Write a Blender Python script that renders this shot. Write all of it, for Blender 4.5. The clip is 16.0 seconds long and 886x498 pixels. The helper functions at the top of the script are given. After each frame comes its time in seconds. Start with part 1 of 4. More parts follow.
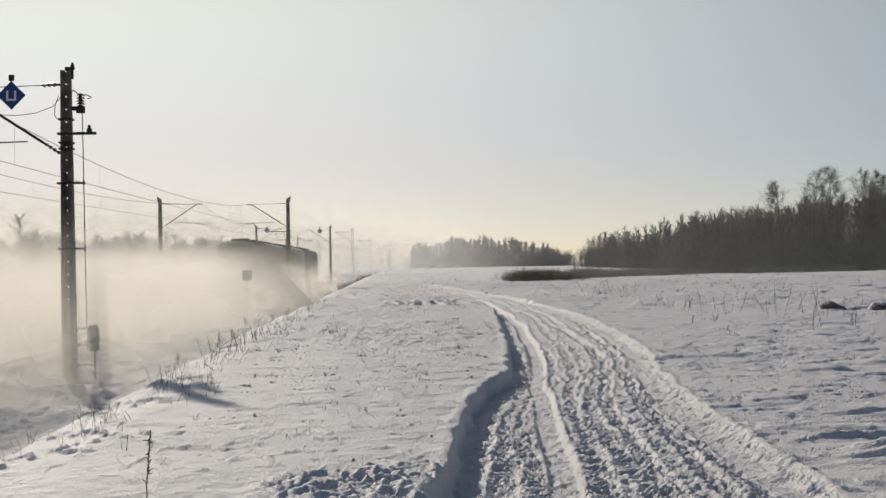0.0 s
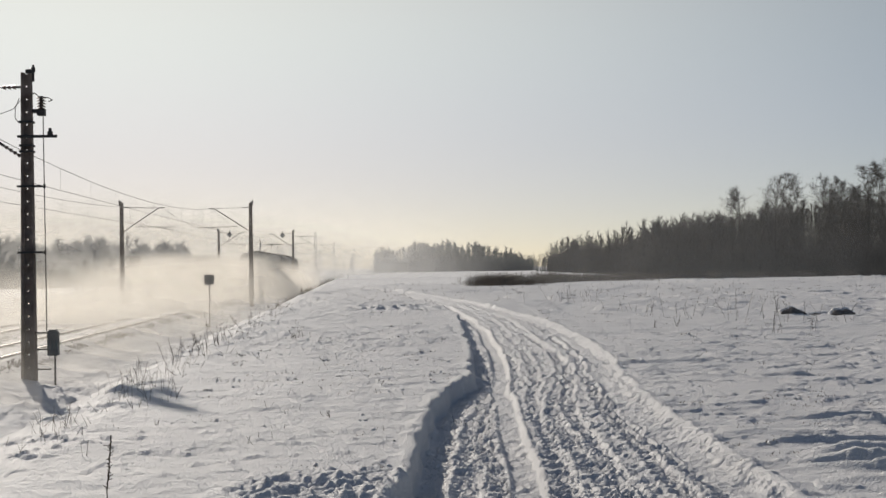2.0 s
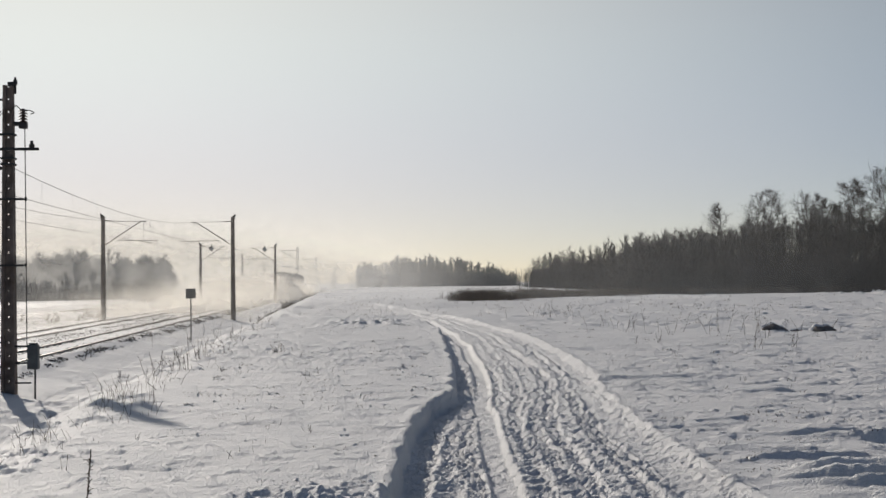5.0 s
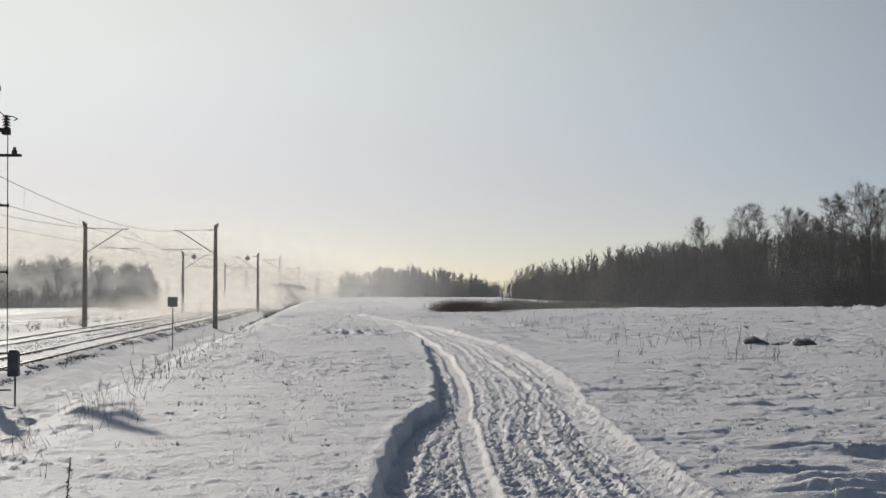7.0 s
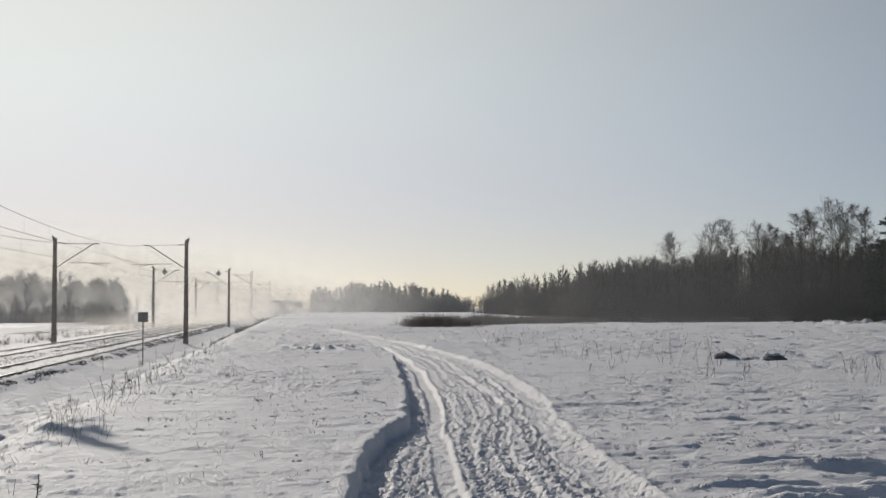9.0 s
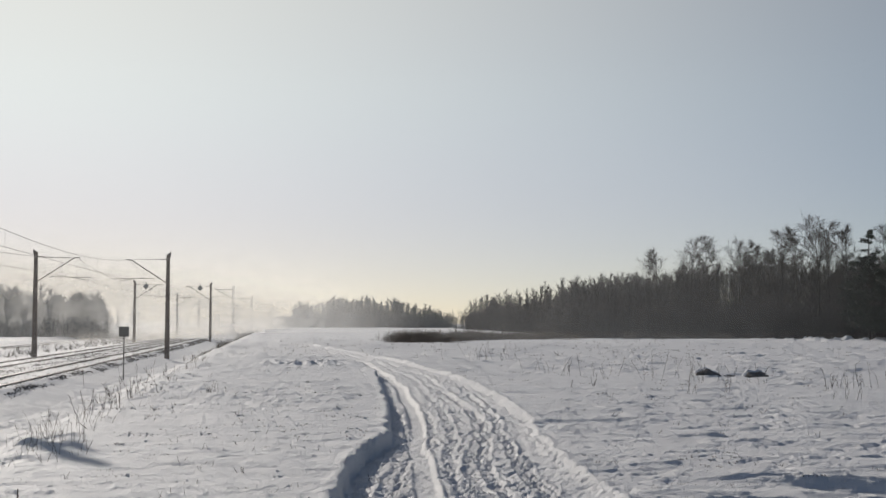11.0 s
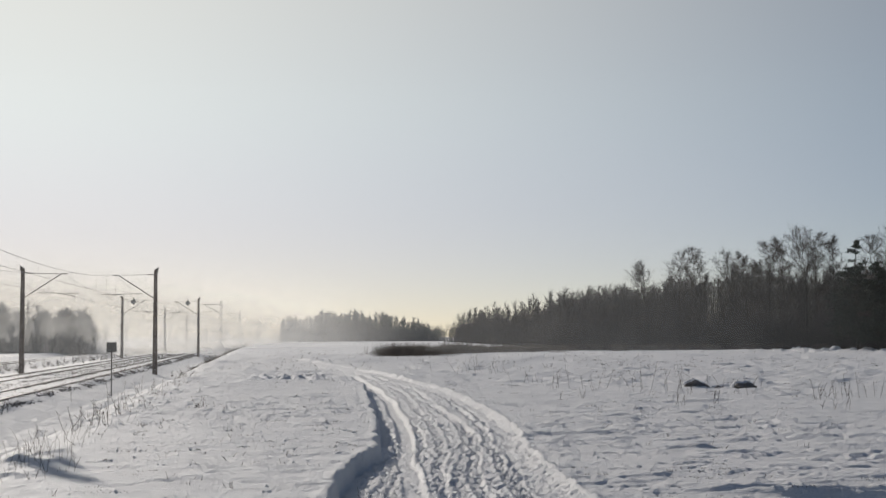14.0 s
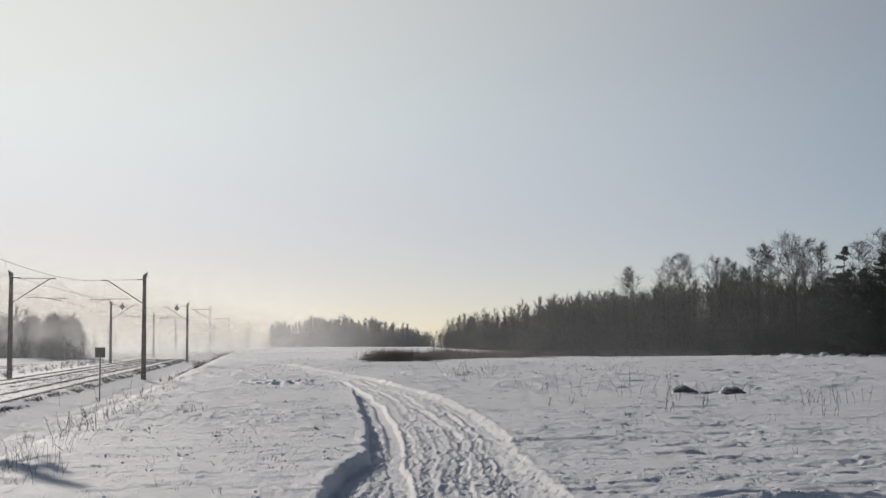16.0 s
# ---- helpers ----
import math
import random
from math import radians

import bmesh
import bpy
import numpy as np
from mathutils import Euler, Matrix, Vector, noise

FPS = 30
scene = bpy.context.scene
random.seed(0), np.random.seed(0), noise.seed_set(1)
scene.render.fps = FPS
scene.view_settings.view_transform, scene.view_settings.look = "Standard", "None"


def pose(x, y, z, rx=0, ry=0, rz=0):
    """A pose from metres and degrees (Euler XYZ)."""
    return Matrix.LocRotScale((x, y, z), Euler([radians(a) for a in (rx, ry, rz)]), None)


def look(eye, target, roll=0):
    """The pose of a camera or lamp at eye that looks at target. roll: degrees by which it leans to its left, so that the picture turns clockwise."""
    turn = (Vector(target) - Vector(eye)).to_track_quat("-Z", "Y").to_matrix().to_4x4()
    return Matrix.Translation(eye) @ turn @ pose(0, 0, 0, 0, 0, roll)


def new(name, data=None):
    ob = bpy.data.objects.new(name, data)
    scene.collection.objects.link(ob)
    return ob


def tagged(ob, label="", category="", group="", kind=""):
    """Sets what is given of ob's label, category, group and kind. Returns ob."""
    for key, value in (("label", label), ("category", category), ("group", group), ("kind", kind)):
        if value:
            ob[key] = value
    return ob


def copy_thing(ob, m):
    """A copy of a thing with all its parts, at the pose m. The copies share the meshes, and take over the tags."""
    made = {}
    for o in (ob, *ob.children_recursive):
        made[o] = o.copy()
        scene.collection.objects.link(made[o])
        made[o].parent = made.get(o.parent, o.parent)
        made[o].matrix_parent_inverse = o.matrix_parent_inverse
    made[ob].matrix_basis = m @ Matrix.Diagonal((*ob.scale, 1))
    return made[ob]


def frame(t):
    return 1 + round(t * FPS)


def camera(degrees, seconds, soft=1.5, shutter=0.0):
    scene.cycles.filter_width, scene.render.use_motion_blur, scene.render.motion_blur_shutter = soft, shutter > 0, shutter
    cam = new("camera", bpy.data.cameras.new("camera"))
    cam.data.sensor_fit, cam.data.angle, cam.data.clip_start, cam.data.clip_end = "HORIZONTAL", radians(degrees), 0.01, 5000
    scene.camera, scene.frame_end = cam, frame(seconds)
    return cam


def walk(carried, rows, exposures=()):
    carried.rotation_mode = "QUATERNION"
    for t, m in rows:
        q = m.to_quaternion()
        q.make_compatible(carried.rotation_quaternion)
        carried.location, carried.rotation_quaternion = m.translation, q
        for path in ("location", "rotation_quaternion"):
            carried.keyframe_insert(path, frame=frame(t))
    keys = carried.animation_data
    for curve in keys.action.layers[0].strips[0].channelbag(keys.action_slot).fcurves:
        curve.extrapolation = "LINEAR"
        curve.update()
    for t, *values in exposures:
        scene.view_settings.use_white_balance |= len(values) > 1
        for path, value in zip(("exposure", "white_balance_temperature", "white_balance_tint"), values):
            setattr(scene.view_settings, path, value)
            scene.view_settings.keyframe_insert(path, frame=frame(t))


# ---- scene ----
cam = camera(35.74, 16.0)
scene.cycles.transparent_max_bounces = 24
EYE = (0.0, 0.0, 1.6)


def aim(yaw, pitch, roll):
    """The camera's pose from its turn to the left, its tilt upwards and its lean, in degrees."""
    a, b = radians(yaw), radians(pitch)
    way = Vector((-math.sin(a) * math.cos(b), math.cos(a) * math.cos(b), math.sin(b)))
    return look(EYE, Vector(EYE) + way, roll)


PATH = [
    (0.0, 0.05, 0.56, -0.92), (0.5, -0.30, 0.50, -0.96), (1.0, -0.73, 0.61, -0.84), (1.5, -1.20, 0.60, -0.77),
    (2.0, -1.49, 0.73, -0.80), (2.5, -1.59, 0.85, -0.80), (3.0, -1.72, 0.98, -0.81), (3.5, -1.93, 1.07, -0.66),
    (4.0, -2.08, 1.17, -0.69), (6.5, -2.69, 1.64, -0.12), (7.0, -2.94, 1.79, -0.01), (7.5, -3.21, 1.96, 0.05),
    (8.0, -3.50, 2.12, 0.12), (8.5, -3.78, 2.25, 0.13), (9.0, -4.12, 2.42, -0.01), (11.5, -4.93, 3.23, 0.19),
    (12.0, -4.95, 3.38, 0.04), (12.5, -5.01, 3.47, -0.12), (13.0, -5.12, 3.56, -0.16), (13.5, -5.25, 3.62, -0.28),
    (14.0, -5.36, 3.62, -0.24), (14.5, -5.43, 3.66, -0.29), (15.0, -5.49, 3.74, -0.32), (15.5, -5.57, 3.80, -0.25),
    (16.0, -5.80, 3.85, -0.15)]
walk(cam, [(t, aim(a, b, c)) for t, a, b, c in PATH], [(0.0, 0.0, 6900, 10), (3.0, 0.0, 6800, 10), (8.0, 0.0, 6680, 10), (16.0, 0.0, 6650, 10)])

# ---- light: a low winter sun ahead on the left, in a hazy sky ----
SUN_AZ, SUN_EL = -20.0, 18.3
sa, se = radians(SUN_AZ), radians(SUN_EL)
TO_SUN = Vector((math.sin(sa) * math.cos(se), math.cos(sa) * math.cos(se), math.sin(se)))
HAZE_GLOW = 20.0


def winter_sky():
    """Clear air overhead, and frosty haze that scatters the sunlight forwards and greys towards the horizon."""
    world = bpy.data.worlds.new("winter_sky")
    scene.world = world
    world.use_nodes = True
    n, l = world.node_tree.nodes, world.node_tree.links
    sky = n.new("ShaderNodeTexSky")
    sky.sky_type, sky.sun_disc = "NISHITA", False
    sky.sun_elevation, sky.sun_rotation = radians(SUN_EL), radians(SUN_AZ)
    sky.altitude, sky.air_density, sky.dust_density, sky.ozone_density = 0, 0.6, 0.0, 1.0

    def maths(op, a, b):
        k = n.new("ShaderNodeMath")
        k.operation = op
        for socket, q in zip(k.inputs, (a, b)):
            if isinstance(q, (int, float)):
                socket.default_value = q
            else:
                l.new(q, socket)
        return k.outputs[0]

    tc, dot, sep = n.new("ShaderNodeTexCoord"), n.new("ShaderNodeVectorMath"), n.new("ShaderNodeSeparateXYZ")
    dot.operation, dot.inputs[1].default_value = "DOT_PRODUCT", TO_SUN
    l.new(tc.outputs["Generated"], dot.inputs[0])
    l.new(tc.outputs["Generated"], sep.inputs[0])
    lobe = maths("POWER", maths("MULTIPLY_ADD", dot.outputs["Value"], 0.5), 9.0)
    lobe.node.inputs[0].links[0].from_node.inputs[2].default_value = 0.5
    rise = n.new("ShaderNodeMapRange")
    rise.interpolation_type = "SMOOTHSTEP"
    rise.inputs["From Min"].default_value, rise.inputs["From Max"].default_value = 0.0, 0.18
    l.new(sep.outputs["Z"], rise.inputs["Value"])
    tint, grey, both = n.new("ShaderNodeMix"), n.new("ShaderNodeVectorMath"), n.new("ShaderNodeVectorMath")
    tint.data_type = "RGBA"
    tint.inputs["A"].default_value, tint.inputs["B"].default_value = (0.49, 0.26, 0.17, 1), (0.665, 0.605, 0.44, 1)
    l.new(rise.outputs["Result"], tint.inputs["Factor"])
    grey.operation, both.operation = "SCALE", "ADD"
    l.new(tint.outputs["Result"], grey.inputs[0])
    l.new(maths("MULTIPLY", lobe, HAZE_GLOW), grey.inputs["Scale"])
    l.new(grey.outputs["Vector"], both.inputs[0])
    # clearer, bluer air high above the layer of haze
    clear, high = n.new("ShaderNodeVectorMath"), n.new("ShaderNodeMapRange")
    clear.operation = "SCALE"
    for key, q in zip(("From Min", "From Max", "To Min", "To Max"), (0.27, 0.75, 1.0, 2.1)):
        high.inputs[key].default_value = q
    l.new(sep.outputs["Z"], high.inputs["Value"])
    l.new(sky.outputs[0], clear.inputs[0])
    l.new(high.outputs["Result"], clear.inputs["Scale"])
    l.new(clear.outputs["Vector"], both.inputs[1])
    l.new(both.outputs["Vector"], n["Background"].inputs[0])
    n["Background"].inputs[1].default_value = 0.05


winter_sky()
sun = new("sun", bpy.data.lights.new("sun", "SUN"))
sun.data.energy, sun.data.angle, sun.data.color = 4.0, radians(0.6), (1.0, 0.94, 0.865)
sun.matrix_world = look(TO_SUN * 200, (0, 0, 0))


# ---- materials ----
def material(name, colour, rough=0.8, metal=0.0, vary=0.25, scale=6.0, bump=0.0, bump_scale=40.0, island=False, second=None):
    m = bpy.data.materials.new(name)
    m.use_nodes = True
    n, l = m.node_tree.nodes, m.node_tree.links
    b = n["Principled BSDF"]
    b.inputs["Roughness"].default_value, b.inputs["Metallic"].default_value = rough, metal
    tc = n.new("ShaderNodeTexCoord")
    tx = n.new("ShaderNodeTexNoise")
    tx.inputs["Scale"].default_value, tx.inputs["Detail"].default_value = scale, 6.0
    l.new(tc.outputs["Object"], tx.inputs["Vector"])
    mix = n.new("ShaderNodeMix")
    mix.data_type = "RGBA"
    lo = [c * (1 - vary) for c in colour]
    hi = [min(1, c * (1 + vary)) for c in (second or colour)]
    mix.inputs["A"].default_value, mix.inputs["B"].default_value = (*lo, 1), (*hi, 1)
    ramp = n.new("ShaderNodeMapRange")
    ramp.inputs["From Min"].default_value, ramp.inputs["From Max"].default_value = 0.3, 0.7
    l.new(tx.outputs["Fac"], ramp.inputs["Value"])
    last = ramp.outputs["Result"]
    if island:
        geo = n.new("ShaderNodeNewGeometry")
        ad = n.new("ShaderNodeMath")
        ad.operation = "MULTIPLY_ADD"
        l.new(geo.outputs["Random Per Island"], ad.inputs[0])
        ad.inputs[1].default_value = 0.7
        l.new(last, ad.inputs[2])
        sc = n.new("ShaderNodeMath")
        sc.operation = "MULTIPLY"
        sc.inputs[1].default_value = 0.6
        l.new(ad.outputs[0], sc.inputs[0])
        last = sc.outputs[0]
    l.new(last, mix.inputs["Factor"])
    l.new(mix.outputs["Result"], b.inputs["Base Color"])
    if bump:
        t2 = n.new("ShaderNodeTexNoise")
        t2.inputs["Scale"].default_value, t2.inputs["Detail"].default_value = bump_scale, 4.0
        l.new(tc.outputs["Object"], t2.inputs["Vector"])
        bp = n.new("ShaderNodeBump")
        bp.inputs["Strength"].default_value, bp.inputs["Distance"].default_value = bump, 0.02
        l.new(t2.outputs["Fac"], bp.inputs["Height"])
        l.new(bp.outputs["Normal"], b.inputs["Normal"])
    return m


def snow_material():
    m = material("snow", (0.635, 0.63, 0.632), 0.6, 0, 0.05, 1.3)
    n, l = m.node_tree.nodes, m.node_tree.links
    b = n["Principled BSDF"]
    b.inputs["Specular IOR Level"].default_value = 0.22
    tc = n.new("ShaderNodeTexCoord")
    fine, coarse = n.new("ShaderNodeTexNoise"), n.new("ShaderNodeTexNoise")
    fine.inputs["Scale"].default_value, fine.inputs["Detail"].default_value = 55.0, 5.0
    coarse.inputs["Scale"].default_value, coarse.inputs["Detail"].default_value = 7.0, 5.0
    mp = n.new("ShaderNodeMapping")
    mp.inputs["Scale"].default_value = (0.7, 1.0, 1.0)
    l.new(tc.outputs["Object"], mp.inputs["Vector"])
    l.new(tc.outputs["Object"], fine.inputs["Vector"])
    l.new(mp.outputs["Vector"], coarse.inputs["Vector"])
    b1, b2 = n.new("ShaderNodeBump"), n.new("ShaderNodeBump")
    b1.inputs["Strength"].default_value, b1.inputs["Distance"].default_value = 0.75, 0.034
    b2.inputs["Strength"].default_value, b2.inputs["Distance"].default_value = 1.0, 0.024
    l.new(coarse.outputs["Fac"], b1.inputs["Height"])
    l.new(fine.outputs["Fac"], b2.inputs["Height"])
    l.new(b1.outputs["Normal"], b2.inputs["Normal"])
    l.new(b2.outputs["Normal"], b.inputs["Normal"])
    # ice crystals that catch the sun
    vor = n.new("ShaderNodeTexVoronoi")
    vor.inputs["Scale"].default_value = 45.0
    l.new(tc.outputs["Object"], vor.inputs["Vector"])
    pick = n.new("ShaderNodeMapRange")
    pick.inputs["From Min"].default_value, pick.inputs["From Max"].default_value = 0.0, 0.06
    pick.inputs["To Min"].default_value, pick.inputs["To Max"].default_value = 0.3, 0.75
    l.new(vor.outputs["Distance"], pick.inputs["Value"])
    l.new(pick.outputs["Result"], b.inputs["Roughness"])
    return m


SNOW = snow_material()
CAP = material("fallen_snow", (0.635, 0.63, 0.632), 0.6, 0, 0.05, 3, 0.4, 30)
BARK = material("bark", (0.042, 0.036, 0.031), 0.9, 0, 0.4, 3, island=True)
TWIG = material("frosted_twigs", (0.052, 0.046, 0.041), 0.9, 0, 0.4, 0.5, island=True)
# twigs of the far trees: distance haze is put into this paler grey
FAR_TWIG = material("hazed_twigs", (0.11, 0.115, 0.112), 0.9, 0, 0.3, 0.2, island=True)
NEEDLE = material("pine_needles", (0.022, 0.035, 0.024), 0.8, 0, 0.4, 1.5, island=True)
STALK = material("dry_stalks", (0.075, 0.056, 0.038), 0.9, 0, 0.45, 4, island=True)
# brown brush, its base colour lightened to carry some haze
HEATH = material("hazed_dry_brush", (0.12, 0.098, 0.078), 0.95, 0, 0.5, 0.6, island=True)
POLE = material("weathered_concrete", (0.125, 0.088, 0.065), 0.9, 0, 0.35, 2.5, 0.5, 30, second=(0.165, 0.13, 0.11))
STEEL = material("galvanised_steel", (0.20, 0.20, 0.20), 0.55, 0.6, 0.25, 8)
DARK = material("dark_steel", (0.045, 0.042, 0.04), 0.6, 0.4, 0.3, 10)
WHITE_STEEL = material("pale_painted_steel", (0.45, 0.45, 0.44), 0.6, 0.1, 0.2, 4)
CERAMIC = material("brown_porcelain", (0.07, 0.04, 0.03), 0.3, 0, 0.2, 6)
WIRE = material("overhead_copper", (0.06, 0.05, 0.045), 0.6, 0.5, 0.2, 1)
RAIL = material("rail_steel", (0.13, 0.10, 0.085), 0.55, 0.3, 0.3, 3)
SLEEPER = material("sleeper_concrete", (0.17, 0.15, 0.135), 0.9, 0, 0.3, 5, 0.4, 25)
STONE = material("ballast_stone", (0.13, 0.115, 0.10), 0.95, 0, 0.45, 9, 0.8, 20, island=True)
BLUE = material("blue_enamel", (0.012, 0.045, 0.19), 0.35, 0, 0.12, 3)
WHITE = material("white_enamel", (0.75, 0.75, 0.74), 0.4, 0, 0.06, 3)
SIGNBACK = material("sign_back_metal", (0.10, 0.10, 0.10), 0.6, 0.5, 0.2, 5)
BOX = material("grey_box_paint", (0.09, 0.095, 0.095), 0.6, 0.1, 0.25, 5)
TRAIN_DARK = material("sooty_roof", (0.035, 0.033, 0.032), 0.7, 0.1, 0.3, 1.5)
TRAIN_SIDE = material("snow_dusted_side", (0.04, 0.041, 0.043), 0.85, 0.0, 0.3, 1.2, second=(0.09, 0.09, 0.093))
GLASS = material("dark_train_glass", (0.012, 0.014, 0.016), 0.6, 0, 0.2, 1)
SOIL = material("frozen_earth", (0.16, 0.14, 0.125), 0.95, 0, 0.4, 5, 0.8, 18)


# ---- building helpers ----
def thing(name, m=Matrix(), **tags):
    ob = new(name)
    ob.matrix_basis = m
    return tagged(ob, **tags)


def mesh_of(name, bm, mat, smooth=False):
    me = bpy.data.meshes.new(name)
    bm.to_mesh(me)
    bm.free()
    me.materials.append(mat)
    if smooth:
        me.shade_smooth()
    return me


def part(name, bm, mat, parent, label="", smooth=False):
    ob = new(name, mesh_of(name, bm, mat, smooth) if isinstance(bm, bmesh.types.BMesh) else bm)
    ob.parent = parent
    if label:
        tagged(ob, label=label)
    return ob


def raw_mesh(name, verts, faces, mat, smooth=False):
    """A mesh from arrays of corners and of triangles or quads."""
    verts, faces = np.asarray(verts, np.float32), np.asarray(faces, np.int32)
    k = faces.shape[1]
    me = bpy.data.meshes.new(name)
    me.vertices.add(len(verts))
    me.vertices.foreach_set("co", verts.ravel())
    me.loops.add(faces.size)
    me.loops.foreach_set("vertex_index", faces.ravel())
    me.polygons.add(len(faces))
    me.polygons.foreach_set("loop_start", np.arange(0, faces.size, k, dtype=np.int32))
    me.polygons.foreach_set("loop_total", np.full(len(faces), k, np.int32))
    me.update(calc_edges=True)
    me.materials.append(mat)
    if smooth:
        me.shade_smooth()
    return me


def box(bm, x, y, z, sx, sy, sz, bevel=0.0, turn=None):
    """A box with its centre at x, y, z."""
    m = Matrix.Translation((x, y, z)) @ (turn or Matrix()) @ Matrix.Diagonal((sx, sy, sz, 1))
    r = bmesh.ops.create_cube(bm, size=1, matrix=m)
    if bevel:
        edges = list({e for v in r["verts"] for e in v.link_edges})
        bmesh.ops.bevel(bm, geom=edges, offset=bevel, segments=2, affect="EDGES", profile=0.5)


def rod(bm, a, b, r0, r1=None, sides=8):
    """A round bar from a to b."""
    a, b = Vector(a), Vector(b)
    way = b - a
    m = Matrix.Translation((a + b) / 2) @ way.to_track_quat("Z", "Y").to_matrix().to_4x4()
    bmesh.ops.create_cone(bm, cap_ends=True, segments=sides, radius1=r0, radius2=r0 if r1 is None else r1, depth=way.length, matrix=m)


def tubes(segments, sides):
    """Corners and triangles of many tapered bars, each (a, b, ra, rb)."""
    seg = np.array([(*a, *b, ra, rb) for a, b, ra, rb in segments], float)
    a, b, ra, rb = seg[:, :3], seg[:, 3:6], seg[:, 6], seg[:, 7]
    d = b - a
    d /= np.linalg.norm(d, axis=1)[:, None] + 1e-9
    ref = np.where(np.abs(d[:, 2:3]) > 0.9, [[1.0, 0, 0]], [[0, 0, 1.0]])
    u = np.cross(d, ref)
    u /= np.linalg.norm(u, axis=1)[:, None] + 1e-9
    w = np.cross(d, u)
    ang = np.arange(sides) * 2 * math.pi / sides
    ring = u[:, None] * np.cos(ang)[None, :, None] + w[:, None] * np.sin(ang)[None, :, None]
    v = np.concatenate([a[:, None] + ring * ra[:, None, None], b[:, None] + ring * rb[:, None, None]], 1).reshape(-1, 3)
    base = np.arange(len(seg)) * 2 * sides
    i = np.arange(sides)
    j = (i + 1) % sides
    quad = np.concatenate([np.stack([i, j, sides + j], 1), np.stack([i, sides + j, sides + i], 1)])
    return v, (base[:, None, None] + quad[None]).reshape(-1, 3)


# ---- smooth random fields ----
def lattice(ix, iy, seed):
    h = (ix.astype(np.int64) * 374761393 + iy.astype(np.int64) * 668265263 + seed * 982451653) & 0x7FFFFFFF
    h = ((h ^ (h >> 13)) * 1274126177) & 0x7FFFFFFF
    h = h ^ (h >> 16)
    return (h & 0xFFFF) / 65535.0


def field(x, y, seed=0):
    """Value noise from 0 to 1."""
    ix, iy = np.floor(x), np.floor(y)
    fx, fy = x - ix, y - iy
    fx, fy = fx * fx * (3 - 2 * fx), fy * fy * (3 - 2 * fy)
    a, b = lattice(ix, iy, seed), lattice(ix + 1, iy, seed)
    c, d = lattice(ix, iy + 1, seed), lattice(ix + 1, iy + 1, seed)
    return (a * (1 - fx) + b * fx) * (1 - fy) + (c * (1 - fx) + d * fx) * fy


def fbm(x, y, seed=0, octaves=4):
    s, amp, tot = 0, 1.0, 0.0
    for k in range(octaves):
        s = s + amp * field(x * 2 ** k + 17.3 * k, y * 2 ** k + 5.1 * k, seed + k)
        tot += amp
        amp *= 0.5
    return s / tot


def step(a, b, v):
    t = np.clip((v - a) / (b - a), 0, 1)
    return t * t * (3 - 2 * t)


# ---- the plan ----
BEND = 180.0


def line_x(p, y):
    """Where the line that runs p metres to the left of the railway's zero line lies at y."""
    return -p - 0.035 * y + 6.1e-7 * np.maximum(0, y - BEND) ** 3


def off(x, y):
    return -(x + 0.035 * y - 6.1e-7 * np.maximum(0, np.minimum(y, 900) - BEND) ** 3)


RAIL_TOP = -0.74
BANK_Y = [0, 9.0, 10.6, 11.2, 12.0, 16.5, 18.6, 20.2, 26.5, 36.4, 46, 60, 82, 107, 140]
BANK_X = [-0.6, -0.15, -0.03, 0.0, 0.05, 0.27, 0.55, 0.92, 1.18, 1.45, 1.65, 1.2, -0.7, -3.9, -9]
EDGE_Y = [0, 9.1, 12, 16.6, 19.8, 22.8, 29.9, 41.4, 53.5, 60, 82, 107, 140]
EDGE_X = [2.2, 2.57, 2.66, 2.84, 3.06, 3.38, 3.83, 3.95, 3.35, 3.0, 0.9, -2.4, -7.4]
RUT_Y = [0, 9.25, 11.5, 14, 19.7, 26.3, 38, 47.6, 60, 82]
RUT_X = [0.5, 0.83, 0.93, 1.05, 1.33, 1.70, 2.05, 2.0, 1.7, -0.1]


RUTS = ((0.07, 0.10, 0.03, 0.13), (0.17, 0.10, 0.04, 0.15), (0.25, 0.07, 0.04, 0.11), (0.45, 0.07, 0.03, 0.17), (0.60, 0.09, 0.04, 0.14),
        (0.69, 0.07, 0.05, 0.16), (0.76, 0.06, 0.045, 0.12), (0.83, 0.05, 0.04, 0.15))


